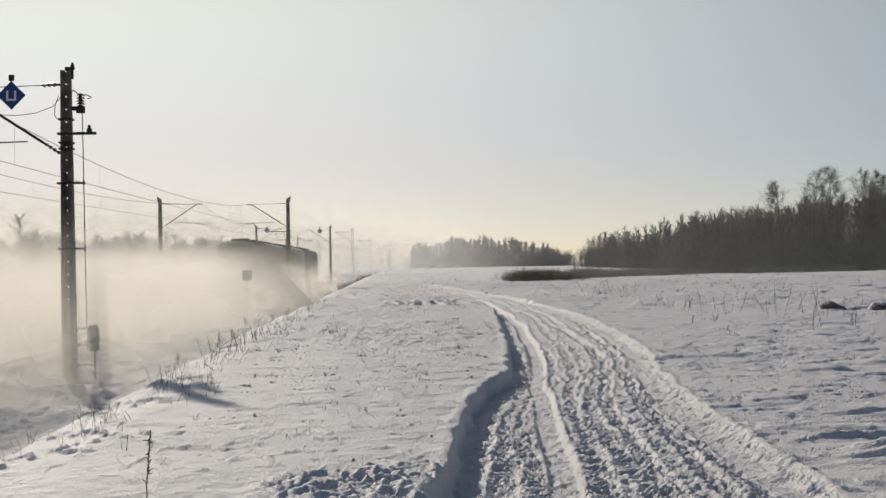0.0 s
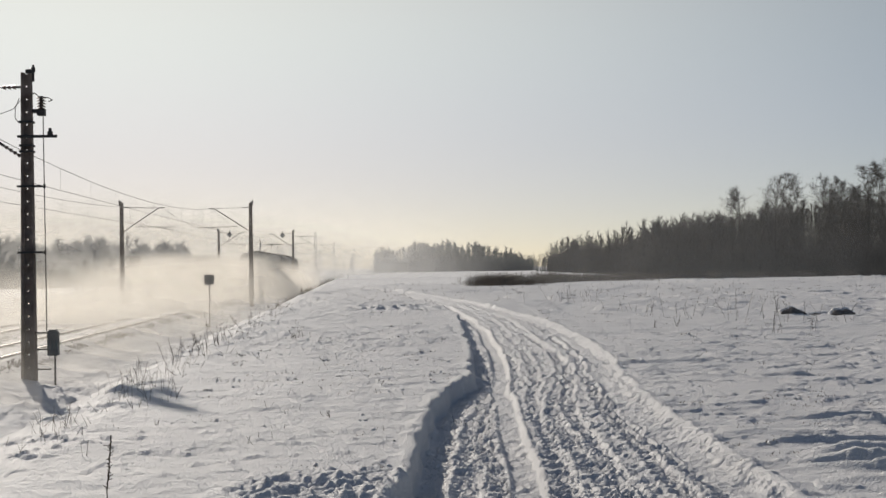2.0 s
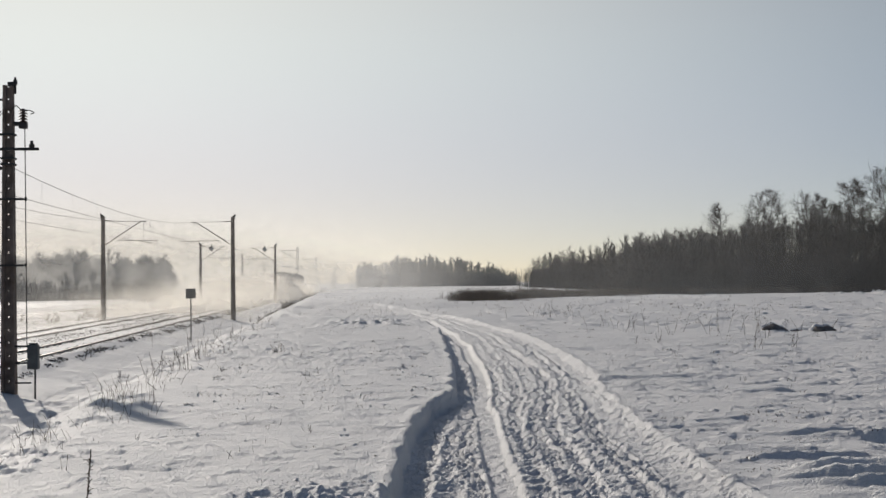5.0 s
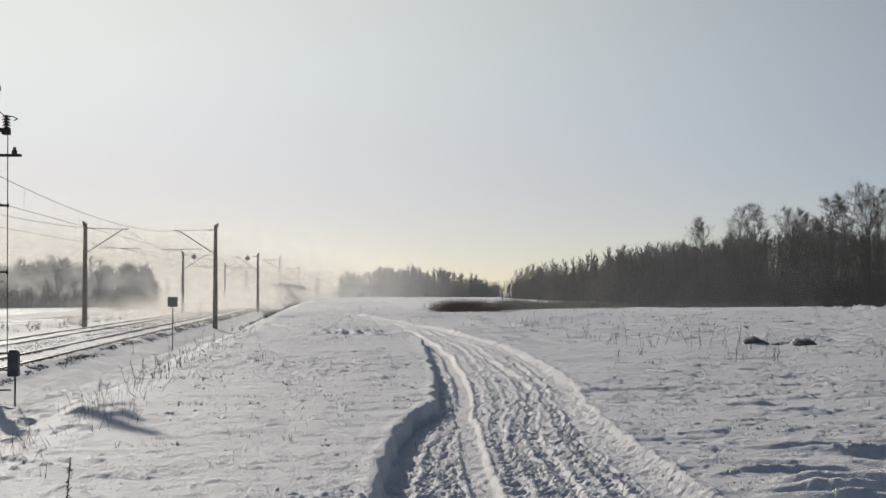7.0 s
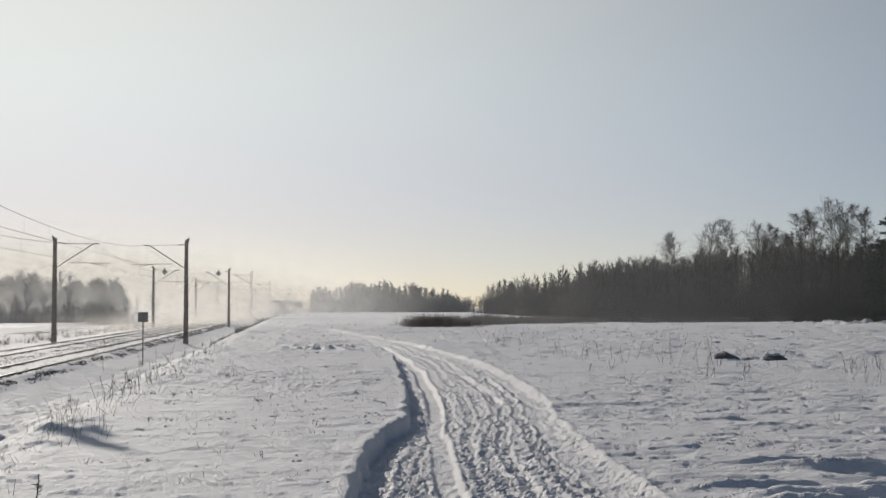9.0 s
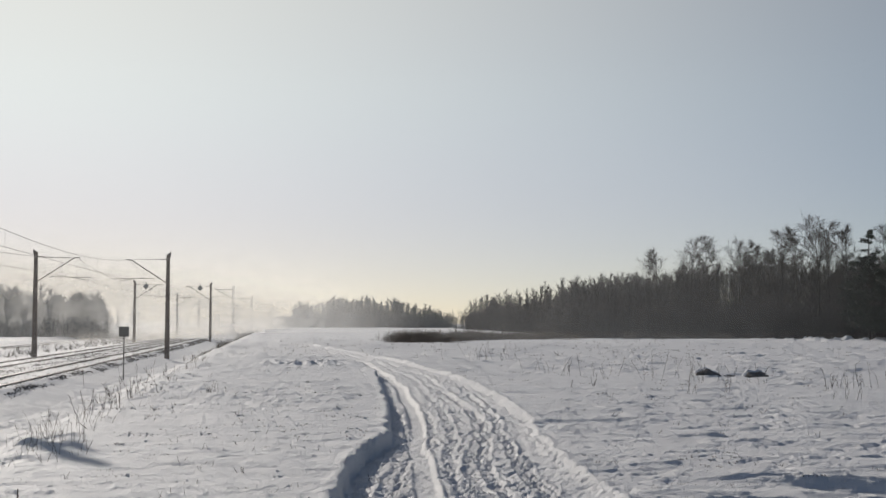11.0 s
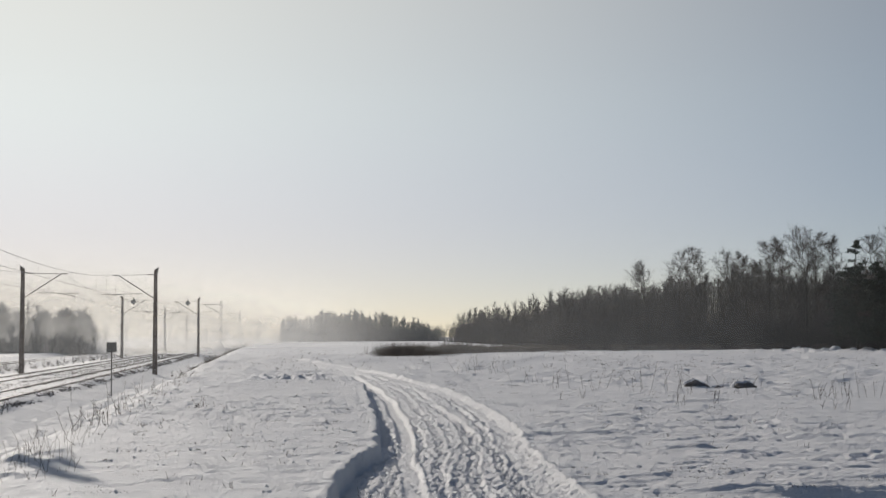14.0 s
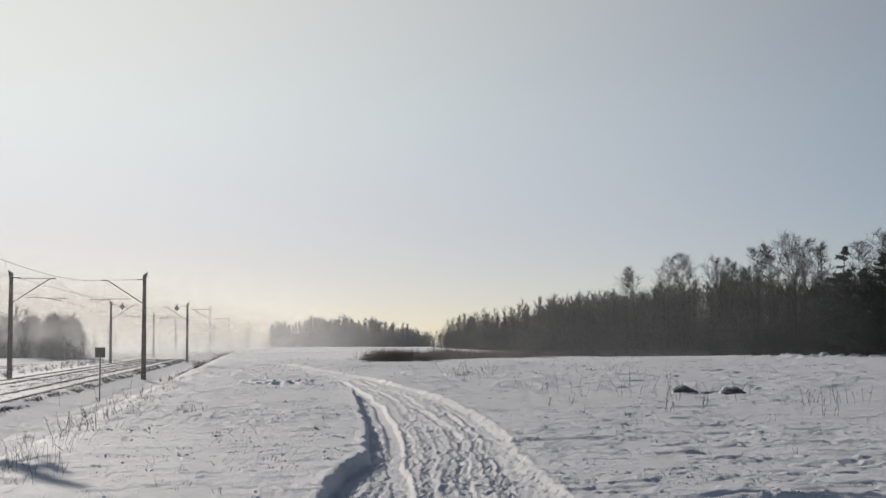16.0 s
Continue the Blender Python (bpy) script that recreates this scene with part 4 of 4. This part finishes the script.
def loose_grass():
    """Thin stems and stubble scattered over the field and along the ditch."""
    rng = np.random.default_rng(77)
    tufts = []
    for _ in range(110):
        y = 12 + 70 * rng.random() ** 1.4
        tufts.append((float(line_x(3.3 + rng.normal(0, 0.5), y)), y, 3, rng.uniform(0.06, 0.22), 0.0018 + y * 0.00006))
    for _ in range(110):
        y = 12 + 60 * rng.random()
        tufts.append((rng.uniform(-0.12, 0.0) * y, y, 2, 0.10, 0.002 + y * 0.00007))
    for _ in range(170):
        y = 16 + 110 * rng.random() ** 1.1
        tufts.append((rng.uniform(0.18, 0.42) * y, y, 4, rng.uniform(0.05, 0.17), 0.0018 + y * 0.00006))
    for _ in range(240):
        y = 60 + 90 * rng.random()
        tufts.append((rng.uniform(-0.05, 0.25) * y, y, 3, 0.22, 0.004 + y * 0.00004))
    for _ in range(420):
        y = 90 + 190 * rng.random()
        tufts.append((float(line_x(rng.choice((5.2, 19.6, 21.0)) + rng.normal(0, 0.8), y)), y, 6, 0.5, 0.012))
    # flattened tufts, hardly above the snow
    flat = []
    while len(flat) < 900:
        y = 11 + 75 * rng.random() ** 1.3
        x = rng.uniform(-0.17, 0.42) * y
        if np.interp(y, BANK_Y, BANK_X) - 0.1 < x < np.interp(y, EDGE_Y, EDGE_X) + 0.1 or off(x, y) > 4.5:
            continue
        if rng.random() < 0.15 + 1.1 * float(step(0.42, 0.62, fbm(np.array([x * 0.3]), np.array([y * 0.14]), 151, 2))[0]):
            flat.append((x, y))
    seg, lump = [], []
    for (x, y), z in zip(flat, ground_z([q[0] for q in flat], [q[1] for q in flat])):
        wide = rng.uniform(0.03, 0.13) * (0.6 + y / 60)
        if rng.random() < 0.4:
            for _ in range(9):
                a = np.array((x + rng.normal(0, wide), y + rng.normal(0, 0.05), z - 0.01))
                b = a + np.array((rng.normal(0, 0.016), rng.normal(0, 0.02), rng.uniform(0.012, 0.04))) * (0.6 + y / 60)
                seg.append((tuple(a), tuple(b), 0.004 + y * 0.00016, 0.002))
        for _ in range(int(rng.integers(0, 4))):
            a = np.array((x + rng.normal(0, wide * 1.4), y + rng.normal(0, wide * 1.6), z - 0.006))
            q = rng.uniform(0.010, 0.026) * (0.7 + y / 70) * (1.0 if x < 2 else 0.7)
            lump.append((tuple(a), tuple(a + np.array((rng.normal(0, 0.2), rng.normal(0, 0.2), rng.uniform(0.6, 1.0))) * q), q * 1.3, q * 0.5))
    v, f = spikes(seg)
    tagged(new("dry_grass", raw_mesh("dry_grass", v, f, STALK)), "flattened dark grass tufts frozen into the snow", "grass", kind="stuff")
    v, f = tubes(lump, 6)
    v = v.reshape(-1, 12, 3) + rng.normal(0, 0.004, (len(lump), 12, 3))
    top = np.arange(len(lump))[:, None, None] * 12 + np.array([(6, 7, 8), (6, 8, 9), (6, 9, 10), (6, 10, 11)])[None]
    tagged(new("snow_clods", raw_mesh("snow_clods", v.reshape(-1, 3), np.concatenate([f, top.reshape(-1, 3)]), CAP, True)), "small frozen clods lying on the snow crust", "snow", kind="stuff")
    level = ground_z([q[0] for q in tufts], [q[1] for q in tufts])
    seg = []
    for (x, y, n, h, r), z in zip(tufts, level):
        for _ in range(n):
            a = np.array((x + rng.normal(0, 0.06), y + rng.normal(0, 0.06), z - 0.02))
            b = a + np.array((rng.normal(0, 0.5), rng.normal(0, 0.5), 1.0)) * h * rng.uniform(0.4, 1)
            seg.append((tuple(a), tuple(b), r, r * 0.5))
    v, f = tubes(seg, 3)
    tagged(new("dry_grass", raw_mesh("dry_grass", v, f, STALK)), "thin dry grass stems poking through the snow", "grass", kind="stuff")
    # low dark brush between the field and the wood: lumpy at its near end, thinning towards the trees
    rng = np.random.default_rng(78)
    kinds = [[spikes(stalks(rng, 46, 0.8, 1.25, 0.024, 3, 0.38))] for k in range(5)]
    places = []
    for _ in range(250):
        t = rng.random() ** 1.25
        x = 6.0 + 26 * t + rng.normal(0, 0.5)
        y = 116 + 44 * t + rng.normal(0, 4.5)
        lump = 0.55 + 0.9 * float(fbm(np.array([x * 0.35]), np.array([y * 0.12]), 141, 2)[0])
        places.append((x, y, rng.uniform(0, 6.28), rng.uniform(0.35, 0.8) * lump * (1.0 - 0.15 * t)))
    for _ in range(26):
        places.append((rng.uniform(4.5, 11), 110 + rng.normal(0, 4), rng.uniform(0, 6.28), rng.uniform(0.25, 0.5)))
    for _ in range(70):
        x = rng.uniform(28, 62)
        places.append((x, math.sqrt(150 ** 2 - x * x) - 2 + rng.normal(0, 2.5), rng.uniform(0, 6.28), rng.uniform(0.3, 0.8)))
    for y in (215, 222, 230, 238, 246, 258, 150, 158):
        places.append((float(line_x(5.5, y)), y, 0.1 * y, 0.8))
    scatter_mesh("brush", kinds, places, HEATH, "low dark brush strip in front of the wood", "brush")


loose_grass()


def earth_mound(x, y, w, h, seed):
    mo = thing("earth_mound", pose(x, y, gz(x, y) - 0.05), label="dark clod of earth and dead grass half covered by snow", category="mound", group="mounds on the field")
    for name, mat, lift, k in (("earth", SOIL, 0.0, 1.0), ("snow_cap", CAP, 0.02, 0.97)):
        bm = bmesh.new()
        bmesh.ops.create_icosphere(bm, subdivisions=4, radius=1)
        for v in bm.verts:
            n = noise.noise(v.co * 1.7 + Vector((seed, 0, 0))) * 0.34 + noise.noise(v.co * 4 + Vector((seed, 3, 0))) * 0.20
            s = 1 + n
            v.co = Vector((v.co.x * w * s * k, v.co.y * w * 0.6 * s * k + (0.22 if lift else 0), v.co.z * h * s * k + (h * 0.26 if lift else 0)))
        part(name, bm, mat, mo, smooth=True)


earth_mound(11.45, 40.6, 0.36, 0.19, 1.0)
earth_mound(12.75, 40.0, 0.37, 0.24, 5.0)
earth_mound(12.1, 40.3, 0.24, 0.09, 9.0)


# ---- train ----
def car_section(w=2.88, h=3.05, bulge=0.45, n=9):
    """Half-rounded section of a rail car above its floor: sides, then an arched roof."""
    pts = [(-w / 2, 0.0), (-w / 2, h - bulge)]
    for k in range(n + 1):
        a = math.pi - math.pi * k / n
        pts.append((math.cos(a) * w / 2, h - bulge + math.sin(a) * bulge * 1.15))
    pts += [(w / 2, h - bulge), (w / 2, 0.0)]
    return pts


def sweep(bm, section, stations):
    """Loft of the section; stations: y, width factor, height factor, floor z."""
    rows = [[bm.verts.new((x * kw, y, z0 + z * kh)) for x, z in section] for y, kw, kh, z0 in stations]
    for a, b in zip(rows, rows[1:]):
        for i in range(len(section) - 1):
            bm.faces.new((a[i], a[i + 1], b[i + 1], b[i]))
        bm.faces.new((a[-1], a[0], b[0], b[-1]))
    bm.faces.new(rows[0])
    bm.faces.new(rows[-1][::-1])
    bmesh.ops.recalc_face_normals(bm, faces=bm.faces)


CAR = 24.0


def bogie(parent, y):
    bm = bmesh.new()
    for s in (-1, 1):
        box(bm, s * 1.02, y, 0.55, 0.14, 3.0, 0.28, 0.03)
    box(bm, 0, y, 0.6, 2.0, 0.5, 0.3, 0.03)
    bg = part("bogie", bm, TRAIN_DARK, parent)
    for dy in (-1.25, 1.25):
        for s in (-1, 1):
            bm = bmesh.new()
            rod(bm, (s * 0.70, y + dy, 0.46), (s * 0.84, y + dy, 0.46), 0.46, None, 20)
            part("wheel", bm, RAIL, bg)


def rail_car(name, label, cab=0, pantograph=False):
    """A car of an electric train; cab -1: driver's end at the rear, 1: at the front, 0: none."""
    car = thing(name, label=label, category="train car", group="cars of the electric train")
    half = CAR / 2 - 0.25
    sec = car_section()
    st = [(-half, 1, 1, 0.95), (half, 1, 1, 0.95)]
    if cab:
        nose = [(cab * half, 0.80, 0.80, 1.05), (cab * (half - 0.25), 0.92, 0.90, 0.98), (cab * (half - 0.7), 0.985, 0.965, 0.95), (cab * (half - 1.6), 1, 1, 0.95), (-cab * half, 1, 1, 0.95)]
        st = nose
    bm = bmesh.new()
    sweep(bm, sec, st)
    part("body", bm, TRAIN_SIDE, car, "dark snow-dusted body", True)
    bm = bmesh.new()
    roof = [(x * 1.006, z + 0.012) for x, z in car_section() if z > 2.62]
    roof = roof + [(x * 0.9, z - 0.14) for x, z in roof[::-1]]
    sweep(bm, roof, [(cab * (half - 1.2) if cab else half, 1, 1, 0.95), (-cab * half if cab else -half, 1, 1, 0.95)])
    part("roof", bm, TRAIN_DARK, car, "sooty dark roof", True)
    for s in (-1, 1):
        for k in range(9):
            y = -half + 2.3 + k * (2 * half - 4.6) / 8
            bm = bmesh.new()
            if k in (2, 6):
                box(bm, s * 1.445, y, 2.05, 0.03, 1.3, 2.0, 0.01)
                d = part("door", bm, TRAIN_DARK, car)
                bm = bmesh.new()
                box(bm, s * 1.462, y, 2.55, 0.01, 0.9, 0.7, 0.003)
                part("door_window", bm, GLASS, d)
            else:
                box(bm, s * 1.44, y, 2.55, 0.02, 1.25, 0.85, 0.008)
                part("window", bm, GLASS, car)
    if cab:
        bm = bmesh.new()
        for s in (-1, 1):
            box(bm, s * 0.55, cab * (half - 0.02), 2.75, 0.9, 0.12, 0.7, 0.03, Matrix.Rotation(-cab * 0.16, 4, "X"))
        part("windscreen", bm, GLASS, car)
        for s in (-1, 1):
            bm = bmesh.new()
            rod(bm, (s * 0.85, cab * (half - 0.08), 1.55), (s * 0.85, cab * (half + 0.06), 1.55), 0.13, 0.12, 16)
            part("headlight", bm, WHITE, car)
            bm = bmesh.new()
            rod(bm, (s * 0.87, cab * (half - 0.2), 1.05), (s * 0.87, cab * (half + 0.45), 1.05), 0.07)
            rod(bm, (s * 0.87, cab * (half + 0.43), 1.05), (s * 0.87, cab * (half + 0.47), 1.05), 0.22, None, 16)
            part("buffer", bm, TRAIN_DARK, car)
        bm = bmesh.new()
        box(bm, 0, cab * (half - 0.3), 0.6, 2.3, 0.1, 0.55, 0.03)
        part("snow_plough", bm, TRAIN_DARK, car)
    for k in range(5):
        bm = bmesh.new()
        box(bm, 0, -half + 3 + k * (2 * half - 6) / 4, 4.08, 1.1, 1.5, 0.26, 0.05)
        part("roof_vent", bm, TRAIN_DARK, car)
    for y in (-3.2, 0, 3.2):
        bm = bmesh.new()
        box(bm, 0, y, 0.62, 2.3, 2.2, 0.55, 0.05)
        part("underfloor_box", bm, TRAIN_DARK, car)
    for y in (-9.0, 9.0):
        bogie(car, y)
    if pantograph:
        bm = bmesh.new()
        for s in (-0.55, 0.55):
            rod(bm, (s, -1.0, 4.2), (s * 0.8, 0.35, 4.85), 0.03)
            rod(bm, (s * 0.8, 0.35, 4.85), (s * 0.6, -0.6, 5.45), 0.025)
            rod(bm, (s, -1.2, 4.05), (s, 0.8, 4.05), 0.04)
        rod(bm, (-0.95, -0.6, 5.46), (0.95, -0.6, 5.46), 0.03)
        rod(bm, (-0.95, -0.3, 5.46), (0.95, -0.3, 5.46), 0.03)
        part("pantograph", bm, DARK, car, "raised pantograph")
    return car


CARS = [(rail_car("train_end_car", "dark rear car of an electric train, dusted with snow", -1), 0),
        (rail_car("train_middle_car", "dark middle car of an electric train with raised pantograph", 0, True), 1),
        (rail_car("train_end_car", "dark leading car of an electric train, dusted with snow", 1), 2)]
P_TRACK = 10.75


def train_s(t):
    """Where along y the train's rear end is."""
    return 92.0 + 21.0 * t + 1.35 * min(max(t, 0), 6.0) ** 2 + 16.2 * max(0, t - 6)


def line_pose(p, y, z):
    x = float(line_x(p, y))
    slope = float(line_x(p, y + 2) - line_x(p, y - 2)) / 4
    return pose(x, y, z, 0, 0, -math.degrees(math.atan(slope)))


# ---- whirled-up powder snow ----
def powder_material(name, density, colour, tall, wide, soft=0.25, low=0.0):
    m = bpy.data.materials.new(name)
    m.use_nodes = True
    n, l = m.node_tree.nodes, m.node_tree.links
    n.remove(n["Principled BSDF"])
    out = n["Material Output"]
    dif, tra, clear = n.new("ShaderNodeBsdfDiffuse"), n.new("ShaderNodeBsdfTranslucent"), n.new("ShaderNodeBsdfTransparent")
    dif.inputs[0].default_value = tra.inputs[0].default_value = (*colour, 1)
    body, mix = n.new("ShaderNodeMixShader"), n.new("ShaderNodeMixShader")
    body.inputs[0].default_value = 0.8
    l.new(dif.outputs[0], body.inputs[1])
    l.new(tra.outputs[0], body.inputs[2])
    tc, sep = n.new("ShaderNodeTexCoord"), n.new("ShaderNodeSeparateXYZ")
    l.new(tc.outputs["Object"], sep.inputs[0])

    def ramp(value, a, b, c, d):
        r = n.new("ShaderNodeMapRange")
        r.interpolation_type = "SMOOTHSTEP"
        for key, q in zip(("From Min", "From Max", "To Min", "To Max"), (a, b, c, d)):
            r.inputs[key].default_value = q
        l.new(value, r.inputs["Value"])
        return r.outputs["Result"]

    def times(a, b):
        k = n.new("ShaderNodeMath")
        k.operation = "MULTIPLY"
        l.new(a, k.inputs[0])
        if isinstance(b, float):
            k.inputs[1].default_value = b
        else:
            l.new(b, k.inputs[1])
        return k.outputs[0]

    tx = n.new("ShaderNodeTexNoise")
    tx.inputs["Scale"].default_value, tx.inputs["Detail"].default_value, tx.inputs["Roughness"].default_value = 0.38, 4.0, 0.5
    info = n.new("ShaderNodeObjectInfo")
    mp = n.new("ShaderNodeVectorMath")
    mp.operation = "MULTIPLY_ADD"
    l.new(info.outputs["Random"], mp.inputs[0])
    mp.inputs[1].default_value = (37, 53, 71)
    l.new(tc.outputs["Object"], mp.inputs[2])
    l.new(mp.outputs[0], tx.inputs["Vector"])
    a = times(ramp(sep.outputs["Z"], tall * low, tall, 1.0, 0.0), ramp(sep.outputs["X"], -wide, -wide * 0.35, 0.0, 1.0))
    a = times(a, ramp(sep.outputs["X"], wide, wide * 0.45, 0.0, 1.0))
    a = times(times(a, ramp(tx.outputs["Fac"], 0.25, 0.72, soft, 1.0)), density)
    l.new(a, mix.inputs[0])
    l.new(clear.outputs[0], mix.inputs[1])
    l.new(body.outputs[0], mix.inputs[2])
    l.new(mix.outputs[0], out.inputs["Surface"])
    return m


def veil_mesh(name, mat, wide, tall, bend):
    """A thin billowing sheet of airborne snow, upright, gently waved."""
    nx, nz = 24, 6
    vs = [((i / nx * 2 - 1) * wide, bend * math.sin(i / nx * 7.0 + 0.6 * k), k / nz * tall) for k in range(nz + 1) for i in range(nx + 1)]
    fs = [(k * (nx + 1) + i, k * (nx + 1) + i + 1, (k + 1) * (nx + 1) + i + 1, (k + 1) * (nx + 1) + i) for k in range(nz) for i in range(nx)]
    return raw_mesh(name, vs, fs, mat, True)


POWDER = powder_material("airborne_powder", 0.62, (0.69, 0.66, 0.605), 4.3, 11.0)
HAZE = powder_material("frost_haze", 0.58, (0.70, 0.70, 0.69), 19.0, 95.0, 0.6)
THIN = powder_material("thin_frost_haze", 0.062, (0.86, 0.90, 0.94), 30.0, 62.0, 0.75)
VEIL = veil_mesh("powder_snow", POWDER, 11.0, 5.0, 0.4)
HAZE_MESH = veil_mesh("frost_haze", HAZE, 95.0, 19.0, 6.0)
veils = []
vr = np.random.default_rng(31)
y = 22.0
while y < 520:
    ob = new("powder_snow", VEIL)
    tagged(ob, "drifting veil of powder snow whirled up by the train", "snow cloud", "veils of powder snow", "stuff")
    veils.append((ob, y, vr.uniform(12.5, 14.5), vr.uniform(-14, 14), vr.uniform(0.8, 1.15)))
    y *= 1.105
PLUME = veil_mesh("powder_plume", powder_material("dense_powder", 0.8, (0.69, 0.66, 0.605), 4.1, 8.0, 0.45, 0.45), 8.0, 4.4, 0.5)
plumes = []
for behind in (-30.0, -21.0, -13.0, -6.0, -1.0, 1.5, 5.0, 9.0, 14.0, 21.0, 30.0):
    ob = new("powder_snow", PLUME)
    tagged(ob, "dense billow of powder snow dragged along behind the train", "snow cloud", "veils of powder snow", "stuff")
    plumes.append((ob, behind, vr.uniform(-10, 10)))
for x, yy, turn in ((-75, 198, 8), (-70, 300, 6), (-62, 395, 0)):
    ob = new("frost_haze", HAZE_MESH)
    ob.matrix_basis = pose(x, yy, -1.0, 0, 0, turn)
    tagged(ob, "thin frosty haze over the far snow", "haze", kind="stuff")


ob = new("frost_haze", veil_mesh("frost_haze", THIN, 62.0, 26.0, 5.0))
ob.matrix_basis = pose(0, 121, -1.0, 0, 0, -8)
tagged(ob, "thin frosty haze in front of the wood", "haze", kind="stuff")


# sheet of haze added to lighten the dark masts and signs behind it
ob = new("frost_haze", veil_mesh("frost_haze", powder_material("railway_haze", 0.10, (0.70, 0.69, 0.67), 15.0, 36.0, 0.7), 36.0, 15.0, 2.0))
ob.matrix_basis = pose(-32, 62, -1.2, 0, 0, 3)
tagged(ob, "thin added sheet of haze over the railway", "haze", kind="stuff")


def passing(y):
    """When the rear of the train passes y."""
    t = -4.0
    while train_s(t) < y and t < 20:
        t += 0.05
    return t


def motions():
    times = [k * 0.5 for k in range(33)]
    for car, k in CARS:
        rows = []
        for t in times:
            y = train_s(t) + CAR * (k + 0.5)
            rows.append((t, line_pose(P_TRACK, y, RAIL_TOP)))
        walk(car, rows)
    for ob, y, p, turn, s in veils:
        t0 = passing(y + 6) if y > 80 else -2.6 + y / 36
        life = 5.2 + max(0, y - 40) / 15
        rows = []
        for t in times:
            age = t - t0
            up = min(1, max(0, (age + 1.7) / 1.9))
            down = max(0, age - 1.6) / life
            z = -0.95 - 5.3 * (1 - up) - 5.0 * min(1.06, down)
            drift = 0.7 * max(0, min(age, 9))
            rows.append((t, pose(float(line_x(p, y)) - drift, y + 1.2 * max(0, min(age, 3)), z, 0, 0, turn + 2)))
        walk(ob, rows)
    for ob, behind, turn in plumes:
        rows = []
        for t in times:
            y = train_s(t) - behind
            beside = 4.6 if behind > 0 else 0.6
            rows.append((t, pose(float(line_x(P_TRACK + beside, y)), y, -1.0 + min(0.7, 0.3 * t) - 0.02 * abs(behind) - 0.9 * (behind < 0), 0, 0, turn)))
        walk(ob, rows)


motions()
